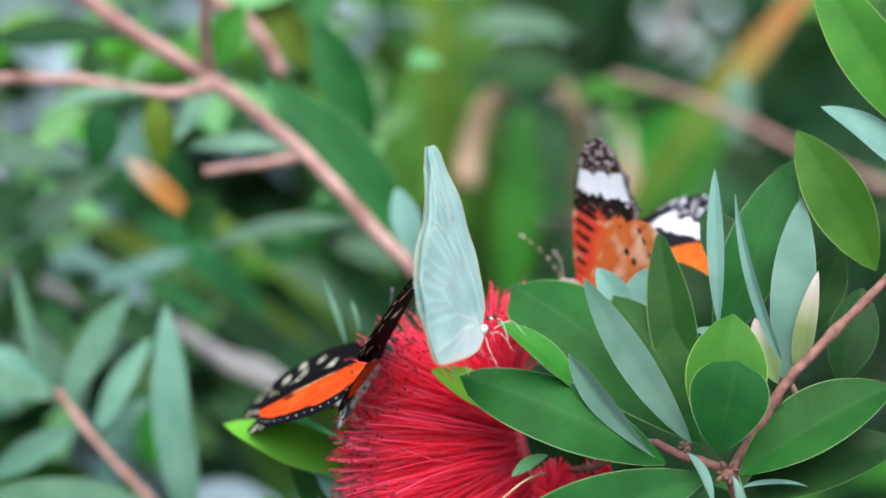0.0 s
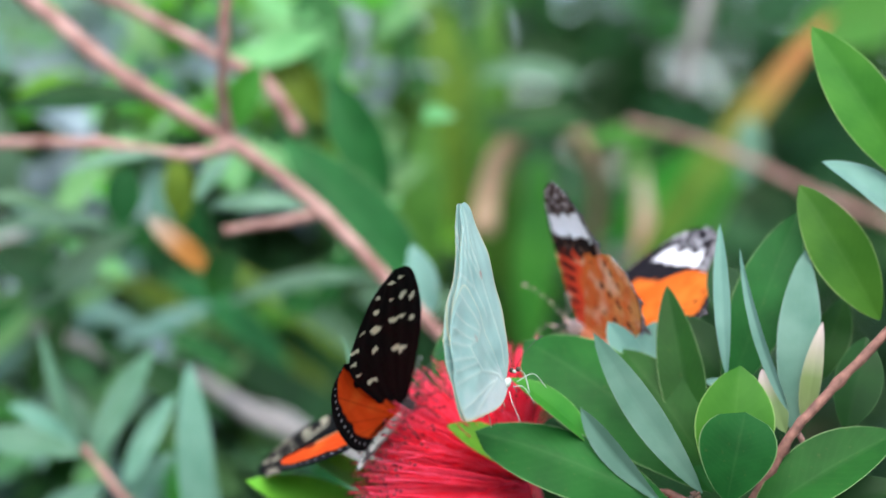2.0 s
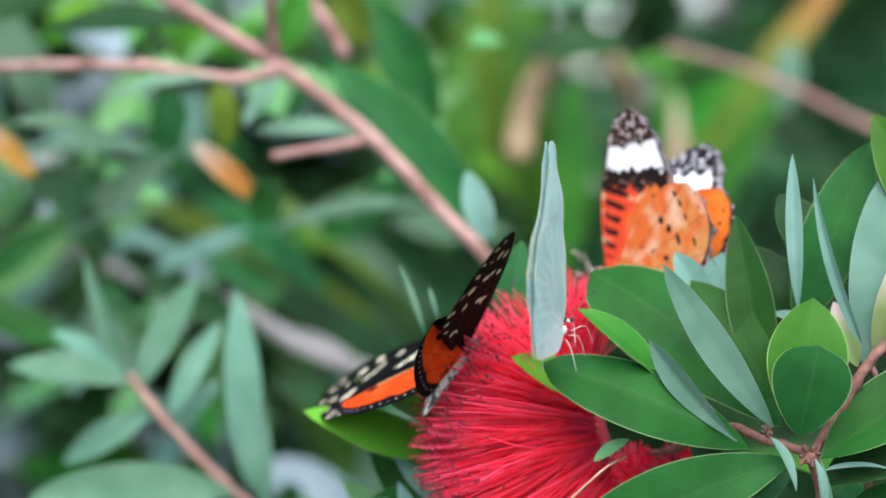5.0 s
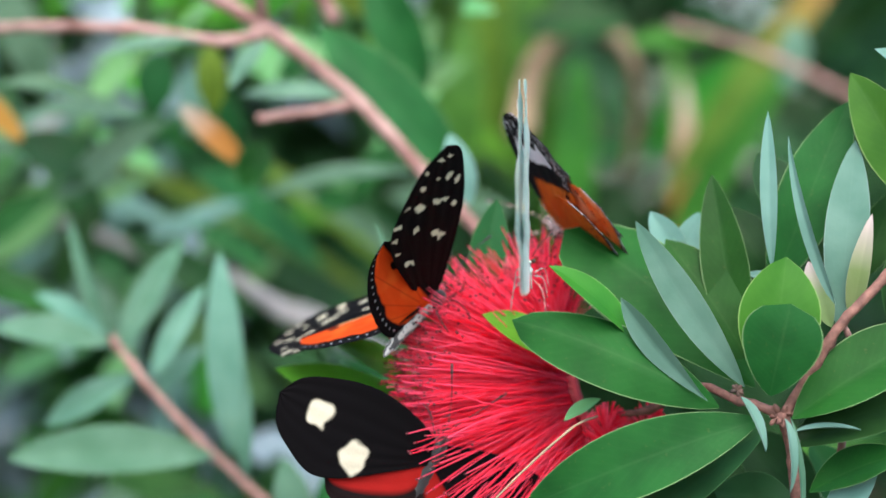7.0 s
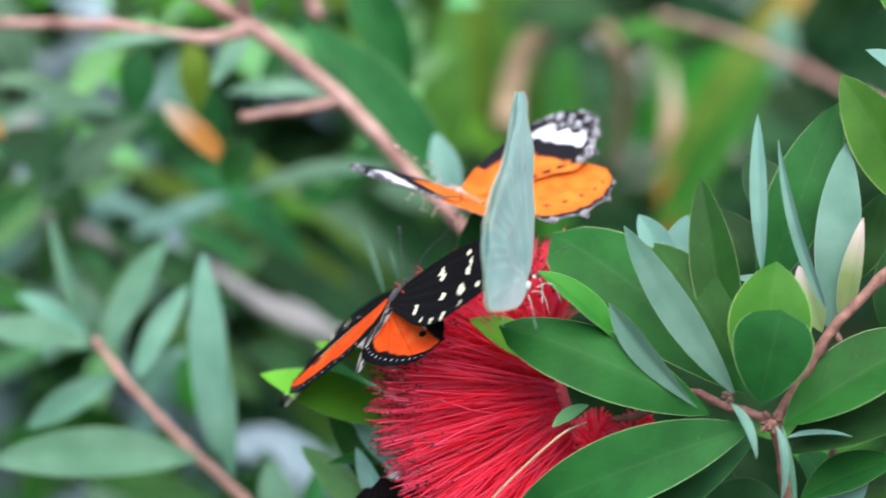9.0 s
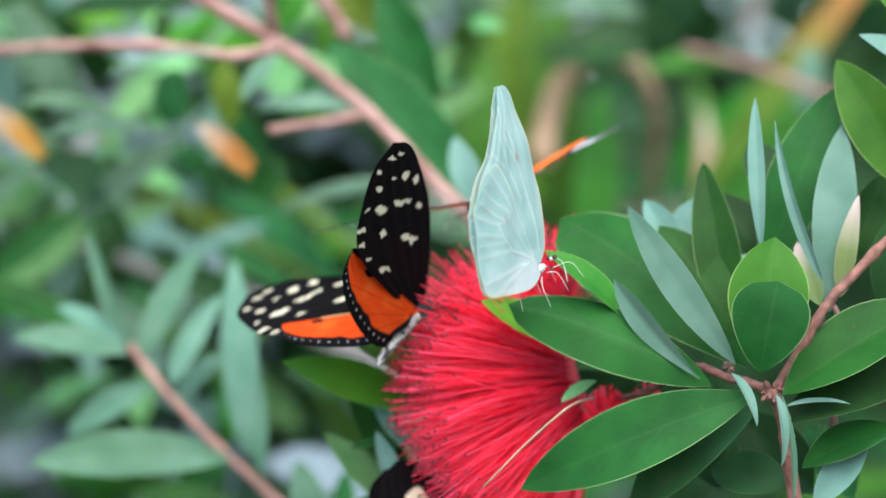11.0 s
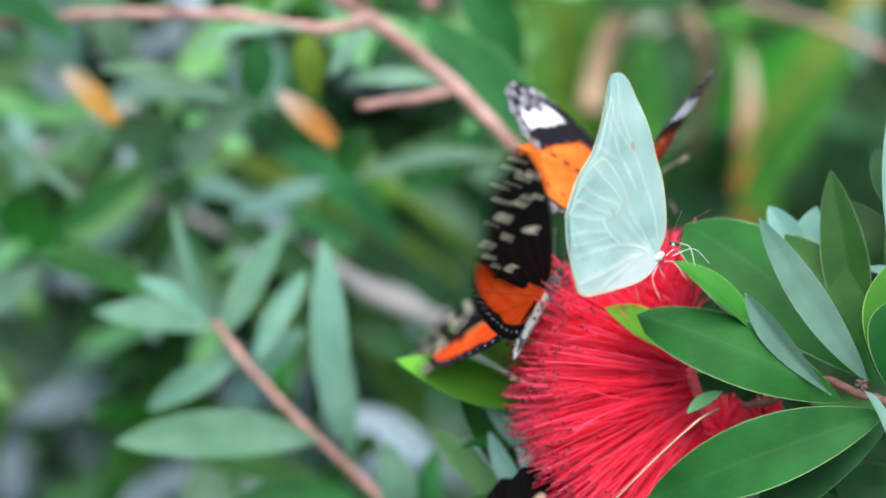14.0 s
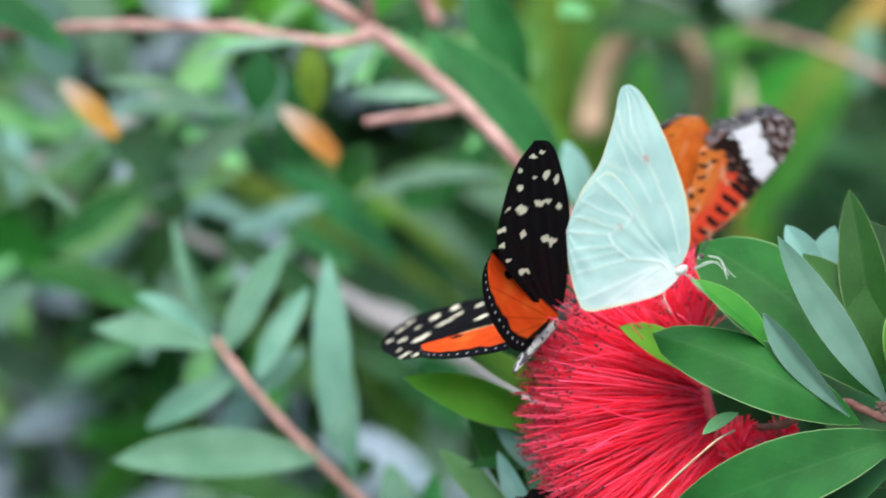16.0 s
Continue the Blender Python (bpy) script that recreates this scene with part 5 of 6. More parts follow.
def lace_hind_under(x, y, s, t):
    c = lerp3((0.66, 0.14, 0.03), (0.62, 0.28, 0.09), s + wob(x, y, 3.5, 1.0))
    c = lerp3(c, (0.76, 0.52, 0.36), 0.6 * (noise.noise((x * 1.8, y * 1.8, 4)) + 0.05) / 0.5)
    c = lerp3(c, (0.44, 0.17, 0.07), 0.5 * noise.noise((x * 9, y * 9, 14)))
    c = lerp3(c, (0.42, 0.06, 0.02), 0.6 * veins(x, y, 0, -0.3, 7, 2.0, 0.035))
    for row, gap, shift in ((0.18, 5, 0.3), (0.3, 6, 0.2), (0.46, 8, 0.0), (0.66, 9, 0.4)):
        k = t * gap + shift + 0.25 * math.sin(gap * row * 9)
        d = math.hypot((s - row - 0.035 * math.sin(k * 7)) * 2.0, (k - round(k)) / gap * 3.0)
        c = lerp3(c, (0.012, 0.01, 0.01), (0.055 + 0.025 * math.sin(k * 5) - d) / 0.02)
    return lace_rim(x, y, s, t, c, 0.2, (0.04, 0.02, 0.018))


def lace_hind_over(x, y, s, t):
    c = lerp3((0.52, 0.1, 0.012), (0.6, 0.17, 0.025), s + wob(x, y, 3, 0.6))
    c = lerp3(c, (0.2, 0.04, 0.01), 0.5 * veins(x, y, 0, -0.3, 7, 2.0, 0.025))
    k = t * 11
    d = math.hypot((s - 0.6) * 2.2, (k - round(k)) / 11 * 3.2)
    c = lerp3(c, (0.015, 0.01, 0.01), (0.055 - d) / 0.02)
    c = lerp3(c, (0.012, 0.01, 0.012), (s - 0.75 - wob(x, y, 5, 0.05)) / 0.04)
    return lace_rim(x, y, s, t, c, 0.22)


CF_LEAD = ((0, 0.15), (1.4, 0.5), (2.9, 0.55), (4.0, 0.3), (4.5, -0.25))
CF_TRAIL = ((0, -0.4), (1.4, -1.4), (2.7, -2.1), (3.6, -1.65), (4.3, -0.95), (4.5, -0.25))
CH_LEAD = ((0, -0.2), (1.35, -0.6), (2.65, -1.5), (2.95, -2.3))
CH_TRAIL = ((0, -0.6), (0.0, -2.2), (0.55, -3.35), (1.55, -3.6), (2.5, -3.1), (2.95, -2.3))

MINT, MINT_DEEP, MINT_RIM = (0.425, 0.59, 0.56), (0.35, 0.535, 0.51), (0.6, 0.57, 0.41)


def drawn_veins(lines, width):
    """Vein strength at a point: near to one of the given lines."""
    segs = [(*a, *b) for line in lines for a, b in zip(line, line[1:])]

    def vein(x, y):
        x, y = x + wob(x, y, 1.6, 0.05), y + wob(y, x, 1.6, 0.05)
        best = 9.0
        for ax, ay, bx, by in segs:
            ux, uy = bx - ax, by - ay
            k = max(0.0, min(1.0, ((x - ax) * ux + (y - ay) * uy) / (ux * ux + uy * uy)))
            best = min(best, (x - ax - k * ux) ** 2 + (y - ay - k * uy) ** 2)
        return max(0.0, 1 - math.sqrt(best) / width)
    return vein


def mint(vein, hind):
    def paint(x, y, s, t):
        c = lerp3(MINT, MINT_DEEP, 0.5 + wob(x, y, 1.6, 0.9) + wob(x, y, 7, 0.3))
        if hind:
            c = lerp3(c, (0.6, 0.66, 0.66), 0.8 * (0.75 - x + wob(x, y, 3, 0.3)) / 0.7)
            c = lerp3(c, (0.62, 0.68, 0.58), 0.8 * (0.03 - s) / 0.02)
        c = lerp3(c, (0.68, 0.74, 0.68), 0.55 * vein(x, y))
        c = lerp3(c, (0.48, 0.32, 0.28), 0.8 * spot(x, y, 2.55, 0.78, 0.1, 0.06) + 0.4 * spot(x, y, 1.5, -0.55, 0.1, 0.06))
        return lerp3(c, MINT_RIM, max((0.03 - s) / 0.02 if not hind else 0, (s - 0.97) / 0.02, (t - 0.97) / 0.02) * 0.7)
    return paint


VEIN_F = drawn_veins((((0.2, 0.3), (1.2, 0.62), (2.4, 0.75), (3.4, 0.9), (4.1, 1.15)), ((1.6, 0.35), (2.6, 0.36), (3.5, 0.5)), ((2.4, 0.36), (3.0, -0.15)),
                      ((2.5, 0.72), (3.2, 0.62), (3.85, 0.75))), 0.05)
VEIN_H = drawn_veins((((0.1, -0.1), (0.26, -0.15), (0.4, -0.32), (0.73, -0.73), (1.2, -0.88), (1.5, -0.87), (1.94, -1.6)), ((1.5, -0.87), (1.44, -0.47), (1.54, -0.2)),
                      ((1.2, -0.88), (1.63, -1.83)), ((0.73, -0.73), (1.08, -2.05)), ((0.24, -0.45), (0.5, -2.2)), ((0.2, -0.3), (0.1, -2.1)), ((1.0, -0.83), (1.35, -1.95)),
                      ((1.46, -0.6), (2.2, -1.35)), ((1.5, -0.3), (2.45, -1.05)), ((1.54, -0.2), (2.2, -0.3), (2.7, -0.5))), 0.05)
PF_LEAD = ((0, 0.25), (0.3, 0.63), (1.0, 1.02), (1.9, 1.28), (3.1, 1.46), (3.85, 1.47), (4.2, 1.35), (4.27, 1.15))
PF_TRAIL = ((0, -0.3), (0.9, -0.9), (1.9, -1.5), (2.6, -1.0), (3.0, -0.2), (3.7, 0.6), (4.1, 0.95), (4.27, 1.15))
PH_LEAD = ((0, 0.05), (0.6, 0.04), (1.2, 0.0), (2.16, 0.03), (2.68, -0.08), (2.76, -0.34), (2.58, -1.0), (2.06, -1.68))
PH_TRAIL = ((-0.2, 0.1), (-0.33, -0.3), (-0.32, -0.75), (-0.1, -1.5), (0.2, -2.24), (0.65, -2.26), (1.3, -2.05), (2.06, -1.68))


def dusk_fore(x, y, s, t):
    c = BLACK
    for cx, cy, rx, ry in ((3.8, -0.45, 0.4, 0.34), (2.3, -1.15, 0.44, 0.4)):
        c = lerp3(c, (0.58, 0.53, 0.41), spot(x + wob(x, y, 3, 0.2), y + wob(y, x, 3, 0.2), cx, cy, rx, ry))
    return c


def dusk_hind(x, y, s, t):
    return lerp3((0.01, 0.006, 0.006), (0.3, 0.012, 0.01), min((0.7 - s) / 0.1, (s - 0.15) / 0.1))


def owl(x, y, s, t):
    c = lerp3((0.05, 0.03, 0.015), (0.19, 0.12, 0.06), 0.5 + 0.5 * math.sin(x * 2 + y * 7 + wob(x, y, 2, 4)))
    c = lerp3(c, (0.3, 0.22, 0.13), (math.sin(x * 2 - y * 4 + wob(y, x, 2, 3)) - 0.6) / 0.2)
    return lerp3(c, (0.04, 0.025, 0.015), (s - 0.8) / 0.1)


def butterfly(name, label, body_mat, belly_mat, wing_mat, fore, hind, scale=1.0, scallop=0.0, leg_mat=None, belly=2.0, bow=0.03, girth=1.0, droop=-0.0028, slim=1.0, feeler=1.0, feeler_mat=None, fine=(110, 64)):
    """An Empty at the wing roots; head along +y, back along +z. fore, hind: (lead, trail, over, under)."""
    bf = thing(name, (0, 0, 0), label, "butterfly")
    leg_mat = leg_mat or body_mat
    bm = bmesh.new()
    ball(bm, (0, 0.0015, -0.0012), 0.0026 * girth, (0.85, 1.6, 0.95), seg=16)
    for v in bm.verts:
        v.co += Vector((noise.noise(v.co * 900), noise.noise(v.co * 900 + Vector((9, 0, 0))), noise.noise(v.co * 900 + Vector((0, 9, 0))))) * 0.00025
    part("thorax", bm, body_mat, bf, "furry thorax")
    bm = bmesh.new()
    ball(bm, (0, 0.0066, -0.001), 0.0012 * girth, (1, 0.9, 0.95), seg=14)
    hd = part("head", bm, body_mat, bf)
    for s in (-1, 1):
        bm = bmesh.new()
        ball(bm, (s * 0.0009, 0.0071, -0.0008), 0.0006, seg=10)
        part("eye", bm, BUD, hd, "dark round eye")
    bm = bmesh.new()
    rings, sides = 22, 12
    loops = []
    for i in range(rings + 1):
        t = i / rings
        r = 0.0019 * math.sin(math.pi * min(1, 0.12 + 0.88 * (1 - t) ** 0.8) * 0.62) * (1 + 0.07 * math.sin(t * 50)) + 0.0001
        r *= girth * slim
        c = Vector((0, -0.002 - belly * CM * t, -0.0014 + droop * t * t))
        loops.append([bm.verts.new(c + Vector((r * math.cos(6.2832 * k / sides), 0, r * math.sin(6.2832 * k / sides)))) for k in range(sides)])
    for p, q in zip(loops, loops[1:]):
        for k in range(sides):
            bm.faces.new((p[k], q[k], q[(k + 1) % sides], p[(k + 1) % sides]))
    bm.faces.new(loops[0])
    bm.faces.new(loops[-1][::-1])
    part("abdomen", bm, belly_mat, bf, "slender ringed abdomen")
    for s in (-1, 1):
        v, f = [], []
        reach = 0.65 + 0.35 * (feeler == 1.0)
        pts = curve_points([(s * 0.0006, 0.0078, 0), (s * 0.004 * reach, 0.0078 + 0.0062 * reach, 0.003 * reach), (s * 0.008 * reach, 0.0078 + 0.0132 * reach, 0.0042 * reach)], 10)
        tube_data(v, f, pts, [0.00014 * feeler] * 9 + [0.0003 * feeler, 0.00034 * feeler], 5)
        mesh_object("antenna", v, f, feeler_mat or body_mat, bf, label="thin clubbed antenna")
        for k, (y0, y1) in enumerate(((0.004, 0.009), (0.0015, 0.0025), (-0.001, -0.005))):
            v, f = [], []
            pts = curve_points([(s * 0.0012, y0, -0.0025), (s * 0.005 * reach, y1, -0.0035), (s * 0.0062 * reach, y1 * 1.2, -0.0085)], 8)
            tube_data(v, f, pts, [0.00022 * feeler] * 4 + [0.00016 * feeler] * 5, 5)
            mesh_object("leg", v, f, leg_mat, bf)
        for kind, (lead, trail, over, under, *ridge), sc in (("forewing", fore, 0.0), ("hindwing", hind, scallop)):
            w = wing(kind, bf, [(x * scale, y * scale) for x, y in lead], [(x * scale, y * scale) for x, y in trail], s,
                     (lambda x, y, a, b, p=over: p(x / scale, y / scale, a, b)), (lambda x, y, a, b, p=under: p(x / scale, y / scale, a, b)),
                     wing_mat, *fine, scallop=scallop * (1.0 if kind == "hindwing" else 0.6), bow=bow, drop=(0.12 * s if name == "longwing_butterfly" else 0.03) if kind == "hindwing" else 0.0, ridge=ridge[0] if ridge else None)
            w["side"] = s
    v, f = [], []
    tube_data(v, f, curve_points([(0, 0.0085, -0.0016), (0, 0.0105, -0.004), (0, 0.0095, -0.0085)], 8), [0.00016] * 9, 5)
    mesh_object("proboscis", v, f, leg_mat, bf)
    return bf


WING = wing_material("wing_scales", rough=0.75, thin=0.3)
FEELER = plain_material("feeler_dark", (0.012, 0.01, 0.01), (0.03, 0.025, 0.02), 900.0, 0.7)
WING_PALE = wing_material("wing_pale", thin=0.6, grain=0.1, velvet=0.7)
BODY_BLACK = body_material("body_black", (0.006, 0.006, 0.007), (0.25, 0.24, 0.22))
BELLY_STRIPED = body_material("belly_striped", (0.01, 0.01, 0.012), (0.22, 0.22, 0.21), 330.0, 0.52, "X")
BODY_LACE = body_material("body_lace", (0.03, 0.015, 0.012), (0.5, 0.35, 0.3), 300.0)
BELLY_ORANGE = body_material("belly_orange", (0.42, 0.1, 0.02), (0.16, 0.05, 0.02), 260.0)
BODY_PALE = body_material("body_pale", (0.3, 0.34, 0.3), (0.46, 0.5, 0.46))

longwing = butterfly("longwing_butterfly", "black longwing butterfly with cream spots and orange hindwings", BODY_BLACK, BELLY_STRIPED, WING,
                     (LF_LEAD, LF_TRAIL, longwing_fore, longwing_fore), (LH_LEAD, LH_TRAIL, longwing_hind, longwing_hind), belly=2.0, droop=-0.0022, girth=0.85, scale=1.02, fine=(190, 110))
lacewing = butterfly("lacewing_butterfly", "orange butterfly with white-banded black wingtips and lacy margins", BODY_LACE, BELLY_ORANGE, WING,
                     (CF_LEAD, CF_TRAIL, lace_fore_over, lace_fore_under), (CH_LEAD, CH_TRAIL, lace_hind_over, lace_hind_under), scallop=0.4, belly=1.9, fine=(150, 96))
sulphur = butterfly("pale_green_butterfly", "pale mint-green butterfly with closed leaf-like wings", BODY_PALE, BODY_PALE, WING_PALE,
                    (PF_LEAD, PF_TRAIL, mint(VEIN_F, False), mint(VEIN_F, False), VEIN_F), (PH_LEAD, PH_TRAIL, mint(VEIN_H, True), mint(VEIN_H, True), VEIN_H), belly=1.3, bow=0.0, girth=0.42, slim=0.3, droop=0.0, feeler=0.55, feeler_mat=FEELER, scale=0.977)
dusky = butterfly("dusky_butterfly", "black butterfly with cream spots and dark red hindwings", BODY_BLACK, BODY_BLACK, WING,
                  (LF_LEAD, LF_TRAIL, dusk_fore, dusk_fore), (LH_LEAD, LH_TRAIL, dusk_hind, dusk_hind), scale=0.85, belly=1.8)
owl_butterfly = butterfly("tan_butterfly", "large tan-brown butterfly flying past behind", BODY_LACE, BODY_LACE, WING,
                          (CF_LEAD, CF_TRAIL, owl, owl), (CH_LEAD, CH_TRAIL, owl, owl), scale=2.5, belly=2.5)


def attitude(place, forward, up):
    """The pose of a butterfly: head along forward, back towards up."""
    f = Vector(forward).normalized()
    r = f.cross(Vector(up)).normalized()
    u = r.cross(f)
    return Matrix.Translation(place) @ Matrix((r, f, u)).transposed().to_4x4()


def flap(bf, rows, lag=4.0, lag_left=None):
    """Beat the wings: rows of seconds and degrees above flat: one, right and left, or those and the hindwings' own."""
    for w in bf.children:
        if w.name.split(".")[0] in ("forewing", "hindwing"):
            s = w["side"]
            fore = w.name.startswith("fore")
            d = 0.0 if fore else -lag if s > 0 or lag_left is None else -lag_left
            k = 1 if s > 0 else 2
            ang = [r[k + 2] if len(r) > 3 and not fore else r[min(k, len(r) - 1)] + d for r in rows]
            walk(w, [(r[0], pose(0, 0, 0, 0, -s * a, 0)) for r, a in zip(rows, ang)])



def motions():
    # the longwing stays on the flower's edge, fanning its wings
    walk(longwing, [(t, attitude(p, f, u)) for t, p, f, u in (
        (0, (-0.0051, 0.0045, 1.1780), (0.51, 0.56, 0.65), (-0.53, -0.42, 0.74)),
        (0.5, (-0.0048, 0.0045, 1.1765), (0.51, 0.54, 0.67), (-0.53, -0.42, 0.74)),
        (1, (-0.0048, 0.0044, 1.1773), (0.53, 0.66, 0.53), (-0.60, -0.16, 0.79)),
        (1.5, (-0.0054, 0.0047, 1.1810), (0.67, 0.60, 0.43), (-0.52, -0.06, 0.85)),
        (2, (-0.0041, 0.0048, 1.1791), (0.57, 0.62, 0.54), (-0.63, -0.09, 0.77)),
        (2.5, (-0.0038, 0.0053, 1.1796), (0.62, 0.61, 0.48), (-0.58, -0.05, 0.81)),
        (3, (-0.0059, 0.0044, 1.1772), (0.51, 0.68, 0.53), (-0.60, -0.17, 0.78)),
        (5.5, (-0.0035, 0.0041, 1.1763), (0.56, 0.60, 0.56), (-0.59, -0.18, 0.79)),
        (6, (-0.0031, 0.0032, 1.1771), (0.65, 0.63, 0.43), (-0.47, -0.10, 0.87)),
        (6.5, (-0.0018, 0.0039, 1.1773), (0.67, 0.57, 0.48), (-0.53, -0.09, 0.85)),
        (7, (-0.0052, 0.0040, 1.1783), (0.57, 0.68, 0.47), (-0.52, -0.14, 0.84)),
        (7.5, (-0.0035, 0.0036, 1.1773), (0.64, 0.64, 0.43), (-0.47, -0.11, 0.87)),
        (8, (-0.0084, 0.0072, 1.1791), (0.56, 0.63, 0.54), (-0.55, -0.21, 0.81)),
        (8.5, (-0.0084, 0.0087, 1.1794), (0.66, 0.54, 0.53), (-0.50, -0.22, 0.84)),
        (9, (-0.0107, 0.0038, 1.1796), (0.43, 0.62, 0.66), (-0.37, -0.54, 0.75)),
        (9.5, (-0.0089, 0.0075, 1.1778), (0.53, 0.65, 0.54), (-0.42, -0.34, 0.84)),
        (12, (-0.0077, -0.0040, 1.1725), (0.54, 0.67, 0.52), (-0.59, -0.14, 0.79)),
        (12.5, (-0.0068, 0.0034, 1.1767), (0.56, 0.61, 0.56), (-0.59, -0.19, 0.79)),
        (13, (-0.0058, 0.0029, 1.1795), (0.43, 0.69, 0.59), (-0.62, -0.25, 0.75)),
        (13.5, (-0.0071, 0.0027, 1.1778), (0.42, 0.73, 0.54), (-0.61, -0.21, 0.76)),
        (14, (-0.0070, 0.0033, 1.1795), (0.47, 0.58, 0.66), (-0.73, -0.16, 0.67)),
        (14.5, (-0.0082, 0.0029, 1.1772), (0.52, 0.67, 0.53), (-0.56, -0.20, 0.80)),
        (15, (-0.0051, 0.0019, 1.1766), (0.59, 0.59, 0.54), (-0.56, -0.18, 0.81)),
        (15.5, (-0.0069, 0.0023, 1.1763), (0.53, 0.69, 0.49), (-0.53, -0.18, 0.83)),
        (16, (-0.0074, 0.0021, 1.1778), (0.56, 0.68, 0.48), (-0.53, -0.15, 0.83)),
    )])
    flap(longwing, (
        (0, 36, -9, 33, -2), (0.5, 39, -10, 33, -2), (0.8, 32, -4), (0.93, 28, 14), (0.97, 34, 18), (1.0, 62, 48), (1.03, 92, 82), (1.1, 84, 72), (1.3, 56, 30), (1.5, 38, 9), (1.7, 26, 8),
        (2, 36, 10), (2.2, 43, 18), (2.5, 40, 7), (2.8, 25, 2), (3, 22, 4), (3.2, 34, 10), (3.7, 58, 40), (4.2, 36, 16), (4.8, 24, 4), (5.3, 54, 26),
        (5.5, 75, 46), (5.7, 74, 46), (5.9, 48, 14), (6, 43, 7), (6.3, 46, 12), (6.5, 67, 33), (6.7, 68, 36), (6.9, 48, 14), (7, 41, 8), (7.2, 34, 3), (7.5, 29, 0), (7.8, 22, -6), (8, 19, -11),
        (8.5, 15, -19), (9, 24, -32, 14, -28), (9.5, 15, -24, 8, -20), (9.7, 16, -22, 8, -19), (10.3, 20, 10), (10.9, 52, 30), (11.4, 30, 10), (11.8, 28, 6), (12, 27, 6), (12.2, 36, 10), (12.5, 45, 13),
        (12.7, 50, 18), (12.9, 78, 68), (13, 90, 87), (13.2, 74, 52), (13.5, 50, 11), (13.73, 56, 24), (13.8, 64, 40), (13.87, 40, 10), (13.93, 62, 36), (13.97, 56, 22), (14, 43, 7), (14.03, 30, 0), (14.1, 54, 24), (14.2, 64, 36),
        (14.5, 47, 2), (14.7, 56, 12), (15, 80, 38), (15.3, 68, 18), (15.5, 59, 5), (16, 56, 13)), -9.0, -3.0)

    # the pale one turns slowly about its foothold
    def perch(place, a, rise, lean):
        turn = Matrix.Rotation(radians(-lean), 3, "Y")
        c, s, h, v = math.cos(radians(a)), math.sin(radians(a)), math.cos(radians(rise)), math.sin(radians(rise))
        return attitude(place, turn @ Vector((h * c, h * s, v)), turn @ Vector((-v * c, -v * s, h)))

    walk(sulphur, [(t, perch(p, a, r, n)) for t, p, a, r, n in (
        (0, (0.0192, -0.0400, 1.1868), 60, 18, 15), (0.5, (0.0207, -0.0400, 1.1857), 58, 19, 15), (1, (0.0166, -0.0400, 1.1853), 56, 20, 13), (1.5, (0.0186, -0.0400, 1.1878), 58, 19, 12), (2, (0.0217, -0.0400, 1.1876), 61, 22, 10), (2.5, (0.0204, -0.0400, 1.1874), 65, 18, 9), (3, (0.0196, -0.0400, 1.1854), 67, 22, 6), (5.5, (0.0179, -0.0400, 1.1841), 76, 19, 1), (6, (0.0168, -0.0400, 1.1861), 81, 20, -1), (6.5, (0.0182, -0.0400, 1.1867), 83, 18, -1), (7, (0.0185, -0.0400, 1.1874), 86, 18, 2), (7.5, (0.0193, -0.0400, 1.1867), 86, 17, 6), (8, (0.0181, -0.0400, 1.1855), 75, 18, 11), (8.5, (0.0191, -0.0400, 1.1850), 71, 19, 6), (9, (0.0205, -0.0400, 1.1855), 68, 18, 1), (9.5, (0.0225, -0.0400, 1.1831), 71, 16, 1), (12, (0.0211, -0.0400, 1.1842), 46, 22, 14), (12.5, (0.0197, -0.0400, 1.1871), 43, 26, 9), (13, (0.0198, -0.0400, 1.1914), 30, 25, 7), (13.5, (0.0177, -0.0400, 1.1892), 36, 22, 7), (14, (0.0172, -0.0400, 1.1898), 34, 24, 6), (14.5, (0.0181, -0.0400, 1.1886), 24, 26, 4), (15, (0.0193, -0.0400, 1.1872), 16, 26, 4), (15.5, (0.0201, -0.0400, 1.1885), 6, 27, 4), (16, (0.0175, -0.0400, 1.1907), 3, 27, 5))])
    flap(sulphur, ((0, 88.9), (16, 88.9)), 0.0)

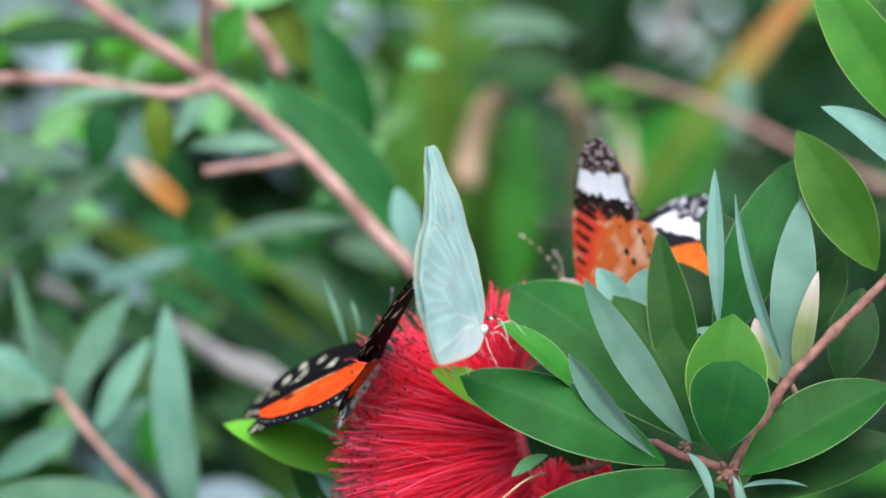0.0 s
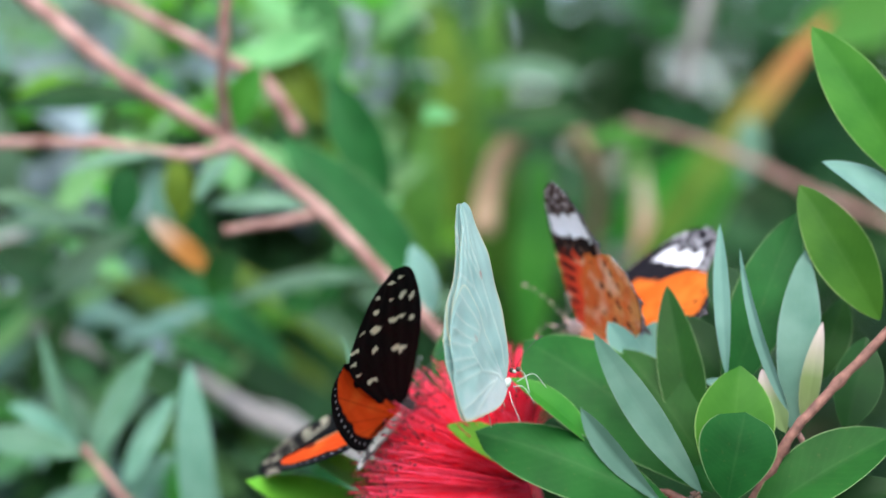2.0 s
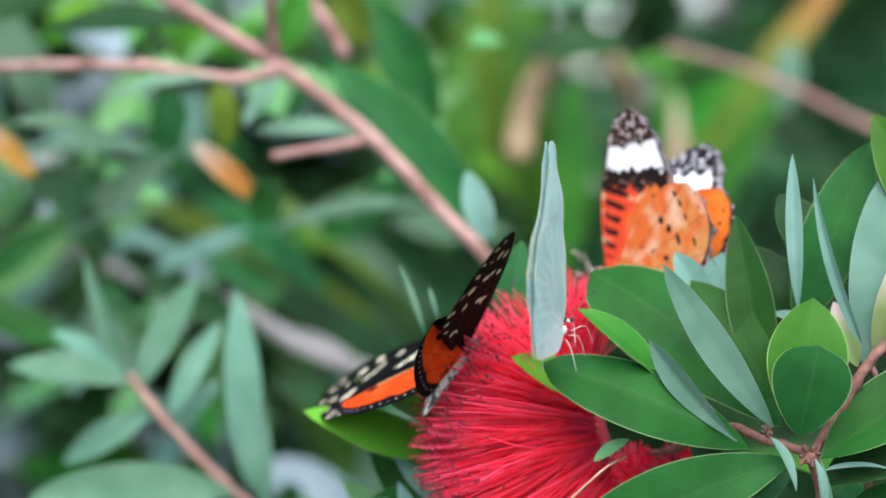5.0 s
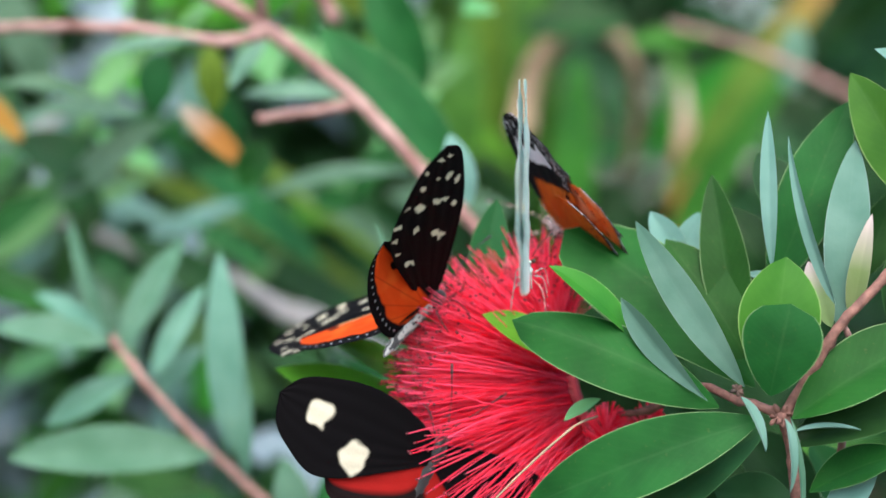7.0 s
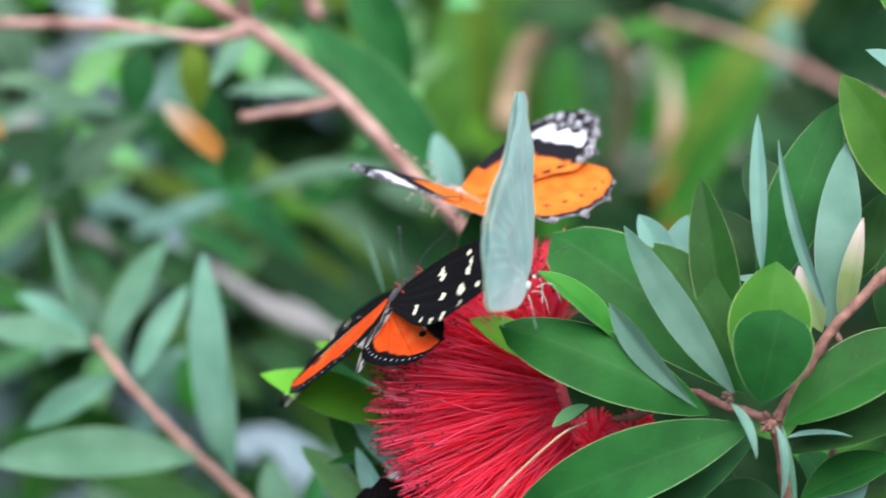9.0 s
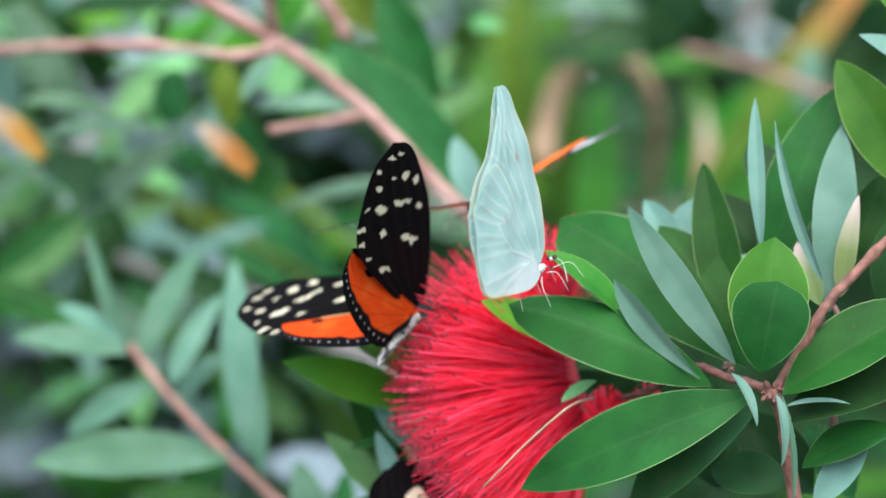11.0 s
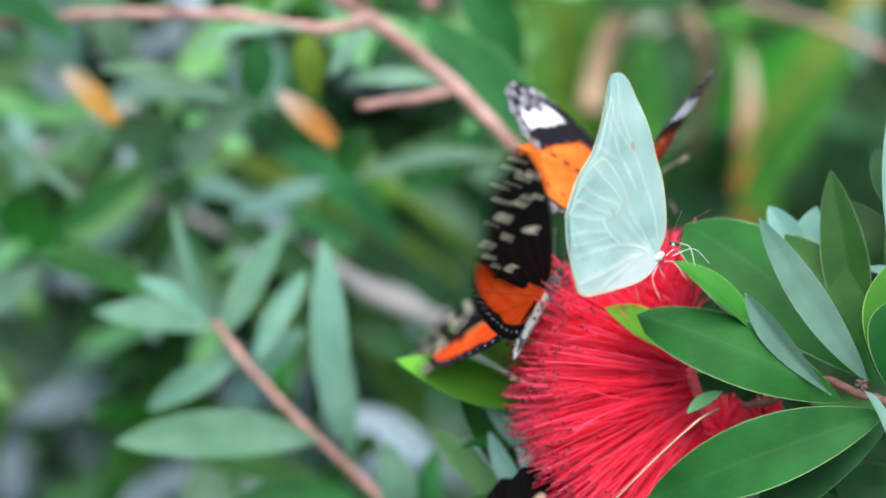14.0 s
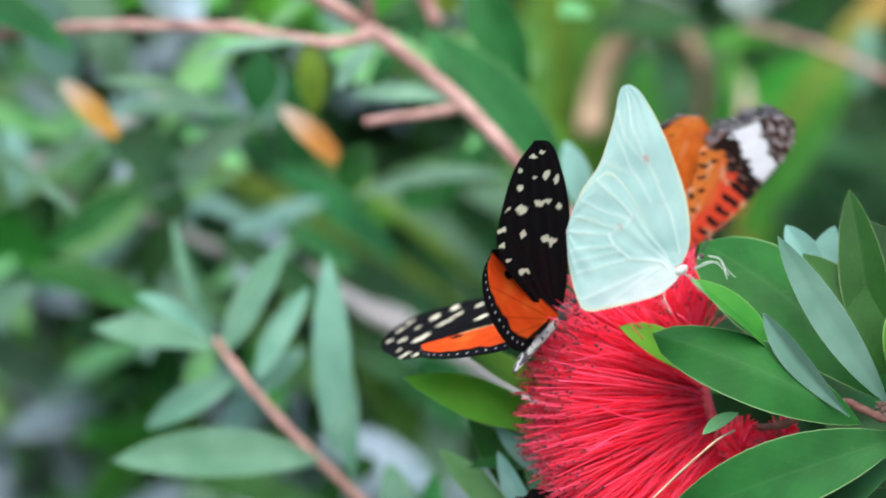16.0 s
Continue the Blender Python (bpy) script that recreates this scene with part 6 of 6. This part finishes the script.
    # the lacewing clambers along behind the leaves, opening and closing
    walk(lacewing, [(t, attitude(p, f, u)) for t, p, f, u in (
        (0, (0.0467, 0.0343, 1.1942), (-0.63, 0.67, 0.39), (0.49, -0.05, 0.87)),
        (0.5, (0.0394, 0.0342, 1.1971), (-0.66, 0.70, 0.27), (0.28, -0.11, 0.95)),
        (1, (0.0383, 0.0339, 1.1984), (-0.49, 0.80, 0.34), (0.54, -0.02, 0.84)),
        (1.5, (0.0417, 0.0342, 1.1986), (-0.55, 0.74, 0.40), (0.47, -0.12, 0.88)),
        (2, (0.0440, 0.0341, 1.1981), (-0.52, 0.80, 0.29), (0.33, -0.12, 0.94)),
        (2.5, (0.0378, 0.0340, 1.1963), (-0.59, 0.75, 0.29), (0.12, -0.28, 0.95)),
        (3, (0.0431, 0.0334, 1.1977), (-0.44, 0.82, 0.36), (0.28, -0.26, 0.92)),
        (5.5, (0.0318, 0.0331, 1.1931), (-0.73, 0.66, 0.15), (0.37, 0.21, 0.91)),
        (6, (0.0300, 0.0346, 1.1943), (-0.71, 0.69, 0.12), (0.39, 0.24, 0.89)),
        (6.5, (0.0325, 0.0344, 1.1945), (-0.71, 0.61, 0.35), (-0.16, -0.62, 0.77)),
        (7, (0.0277, 0.0302, 1.1953), (-0.59, 0.70, 0.41), (-0.27, -0.64, 0.72)),
        (7.5, (0.0135, 0.0302, 1.1966), (-0.64, 0.63, 0.44), (0.32, -0.31, 0.90)),
        (8, (0.0121, 0.0302, 1.2009), (-0.67, 0.59, 0.45), (0.30, -0.35, 0.89)),
        (8.5, (0.0112, 0.0309, 1.1938), (-0.62, 0.78, -0.06), (-0.06, 0.03, 1.00)),
        (9, (0.0056, 0.0303, 1.2049), (-0.71, 0.63, 0.31), (0.42, 0.03, 0.91)),
        (9.5, (0.0063, 0.0298, 1.1986), (-0.67, 0.74, 0.04), (0.24, 0.17, 0.96)),
        (12, (0.0024, 0.0396, 1.2013), (-0.15, 0.99, 0.07), (-0.09, -0.09, 0.99)),
        (12.5, (-0.0035, 0.0398, 1.1938), (-0.37, 0.92, 0.12), (-0.14, -0.18, 0.97)),
        (13, (0.0059, 0.0406, 1.1938), (0.0, 0.99, 0.08), (0.0, -0.08, 0.99)),
        (13.5, (0.0084, 0.0398, 1.2018), (-0.17, 0.98, 0.12), (0.00, -0.12, 0.99)),
        (14, (0.0171, 0.0399, 1.2013), (0.43, 0.85, 0.31), (-0.19, -0.25, 0.95)),
        (14.5, (0.0148, 0.0405, 1.1975), (0.20, 0.97, 0.05), (0.30, -0.10, 0.95)),
        (15, (0.0139, 0.0401, 1.1958), (0.82, 0.55, 0.17), (-0.13, -0.10, 0.99)),
        (15.5, (0.0217, 0.0401, 1.2027), (0.38, 0.76, 0.53), (-0.41, -0.38, 0.83)),
        (16, (0.0260, 0.0398, 1.1920), (0.62, 0.60, -0.50), (0.58, -0.10, 0.80)),
    )])
    flap(lacewing, ((0, 57, 53), (0.5, 42, 40), (1, 54, 49), (1.5, 64, 64), (2, 51, 52), (2.5, 58, 56, 70, 44), (3, 65, 61), (5.5, 73, 62, 92, 62), (6, 59, 61, 80, 61), (6.5, 93, 86), (7, 95, 85), (7.5, 46, 49), (8, 44, 42), (8.5, 62, 70), (9, 49, -8, 46, -8), (9.5, 55, -20, 54, -20), (12, 16, 16), (12.5, 69, 78), (13, 54, 45), (13.5, 35, 33), (14, 49, 50), (14.5, 60, 58), (15, 13, 8), (15.5, 35, 37), (16, 88, 84)), -8.0, 0.0)

    # the dusky one flutters in below and settles under the flower
    rise, tilt = (0.4, 0.2, 0.85), (0.345, -0.84, 0.04)
    walk(dusky, [(t, attitude(p, f, u)) for t, p, f, u in (
        (0, (-0.0582, 0.0400, 1.0476), rise, tilt), (6.5, (-0.0582, 0.0400, 1.0476), rise, tilt), (6.8, (-0.0320, 0.0040, 1.1000), rise, tilt), (7.0, (-0.0031, -0.0080, 1.1408), rise, tilt),
        (7.1, (-0.0060, -0.0060, 1.1180), (0.5, 0.35, 0.7), (-0.1, -0.5, 0.6)), (7.3, (0.0009, 0.0160, 1.1014), (0.6, 0.5, 0.3), (-0.5, 0.1, 0.85)),
        (8, (0.0093, 0.0040, 1.0991), (0.6, 0.5, 0.3), (-0.5, 0.1, 0.85)), (16, (0.0107, 0.0040, 1.0970), (0.6, 0.5, 0.3), (-0.5, 0.1, 0.85)))])
    flap(dusky, ((0, 60), (6.7, 60), (6.8, 20), (6.93, 36), (7.0, 4), (7.07, 40), (7.2, 60), (7.4, 80), (9.0, 84), (11, 85), (13, 82), (16, 85)))

    # the tan one crosses once, far behind
    walk(owl_butterfly, [(t, attitude(p, (-0.9, 0.2, 0.2), (0.1, -0.75, 0.65))) for t, p in (
        (0, (0.4137, 0.3400, 1.4032)), (1.2, (0.2841, 0.3400, 1.3514)), (1.4, (0.1429, 0.3200, 1.3080)), (1.5, (0.0689, 0.3200, 1.3038)), (1.6, (-0.0311, 0.3400, 1.3665)), (1.8, (-0.1799, 0.4000, 1.5076)), (3.2, (-1.3, 2.25, 1.9)), (16, (-1.3, 2.25, 1.9)))])
    flap(owl_butterfly, ((0, 30), (1.2, 50), (1.3, 5), (1.4, 34), (1.5, 22), (1.6, 50), (1.8, 10), (16, 30)))


motions()
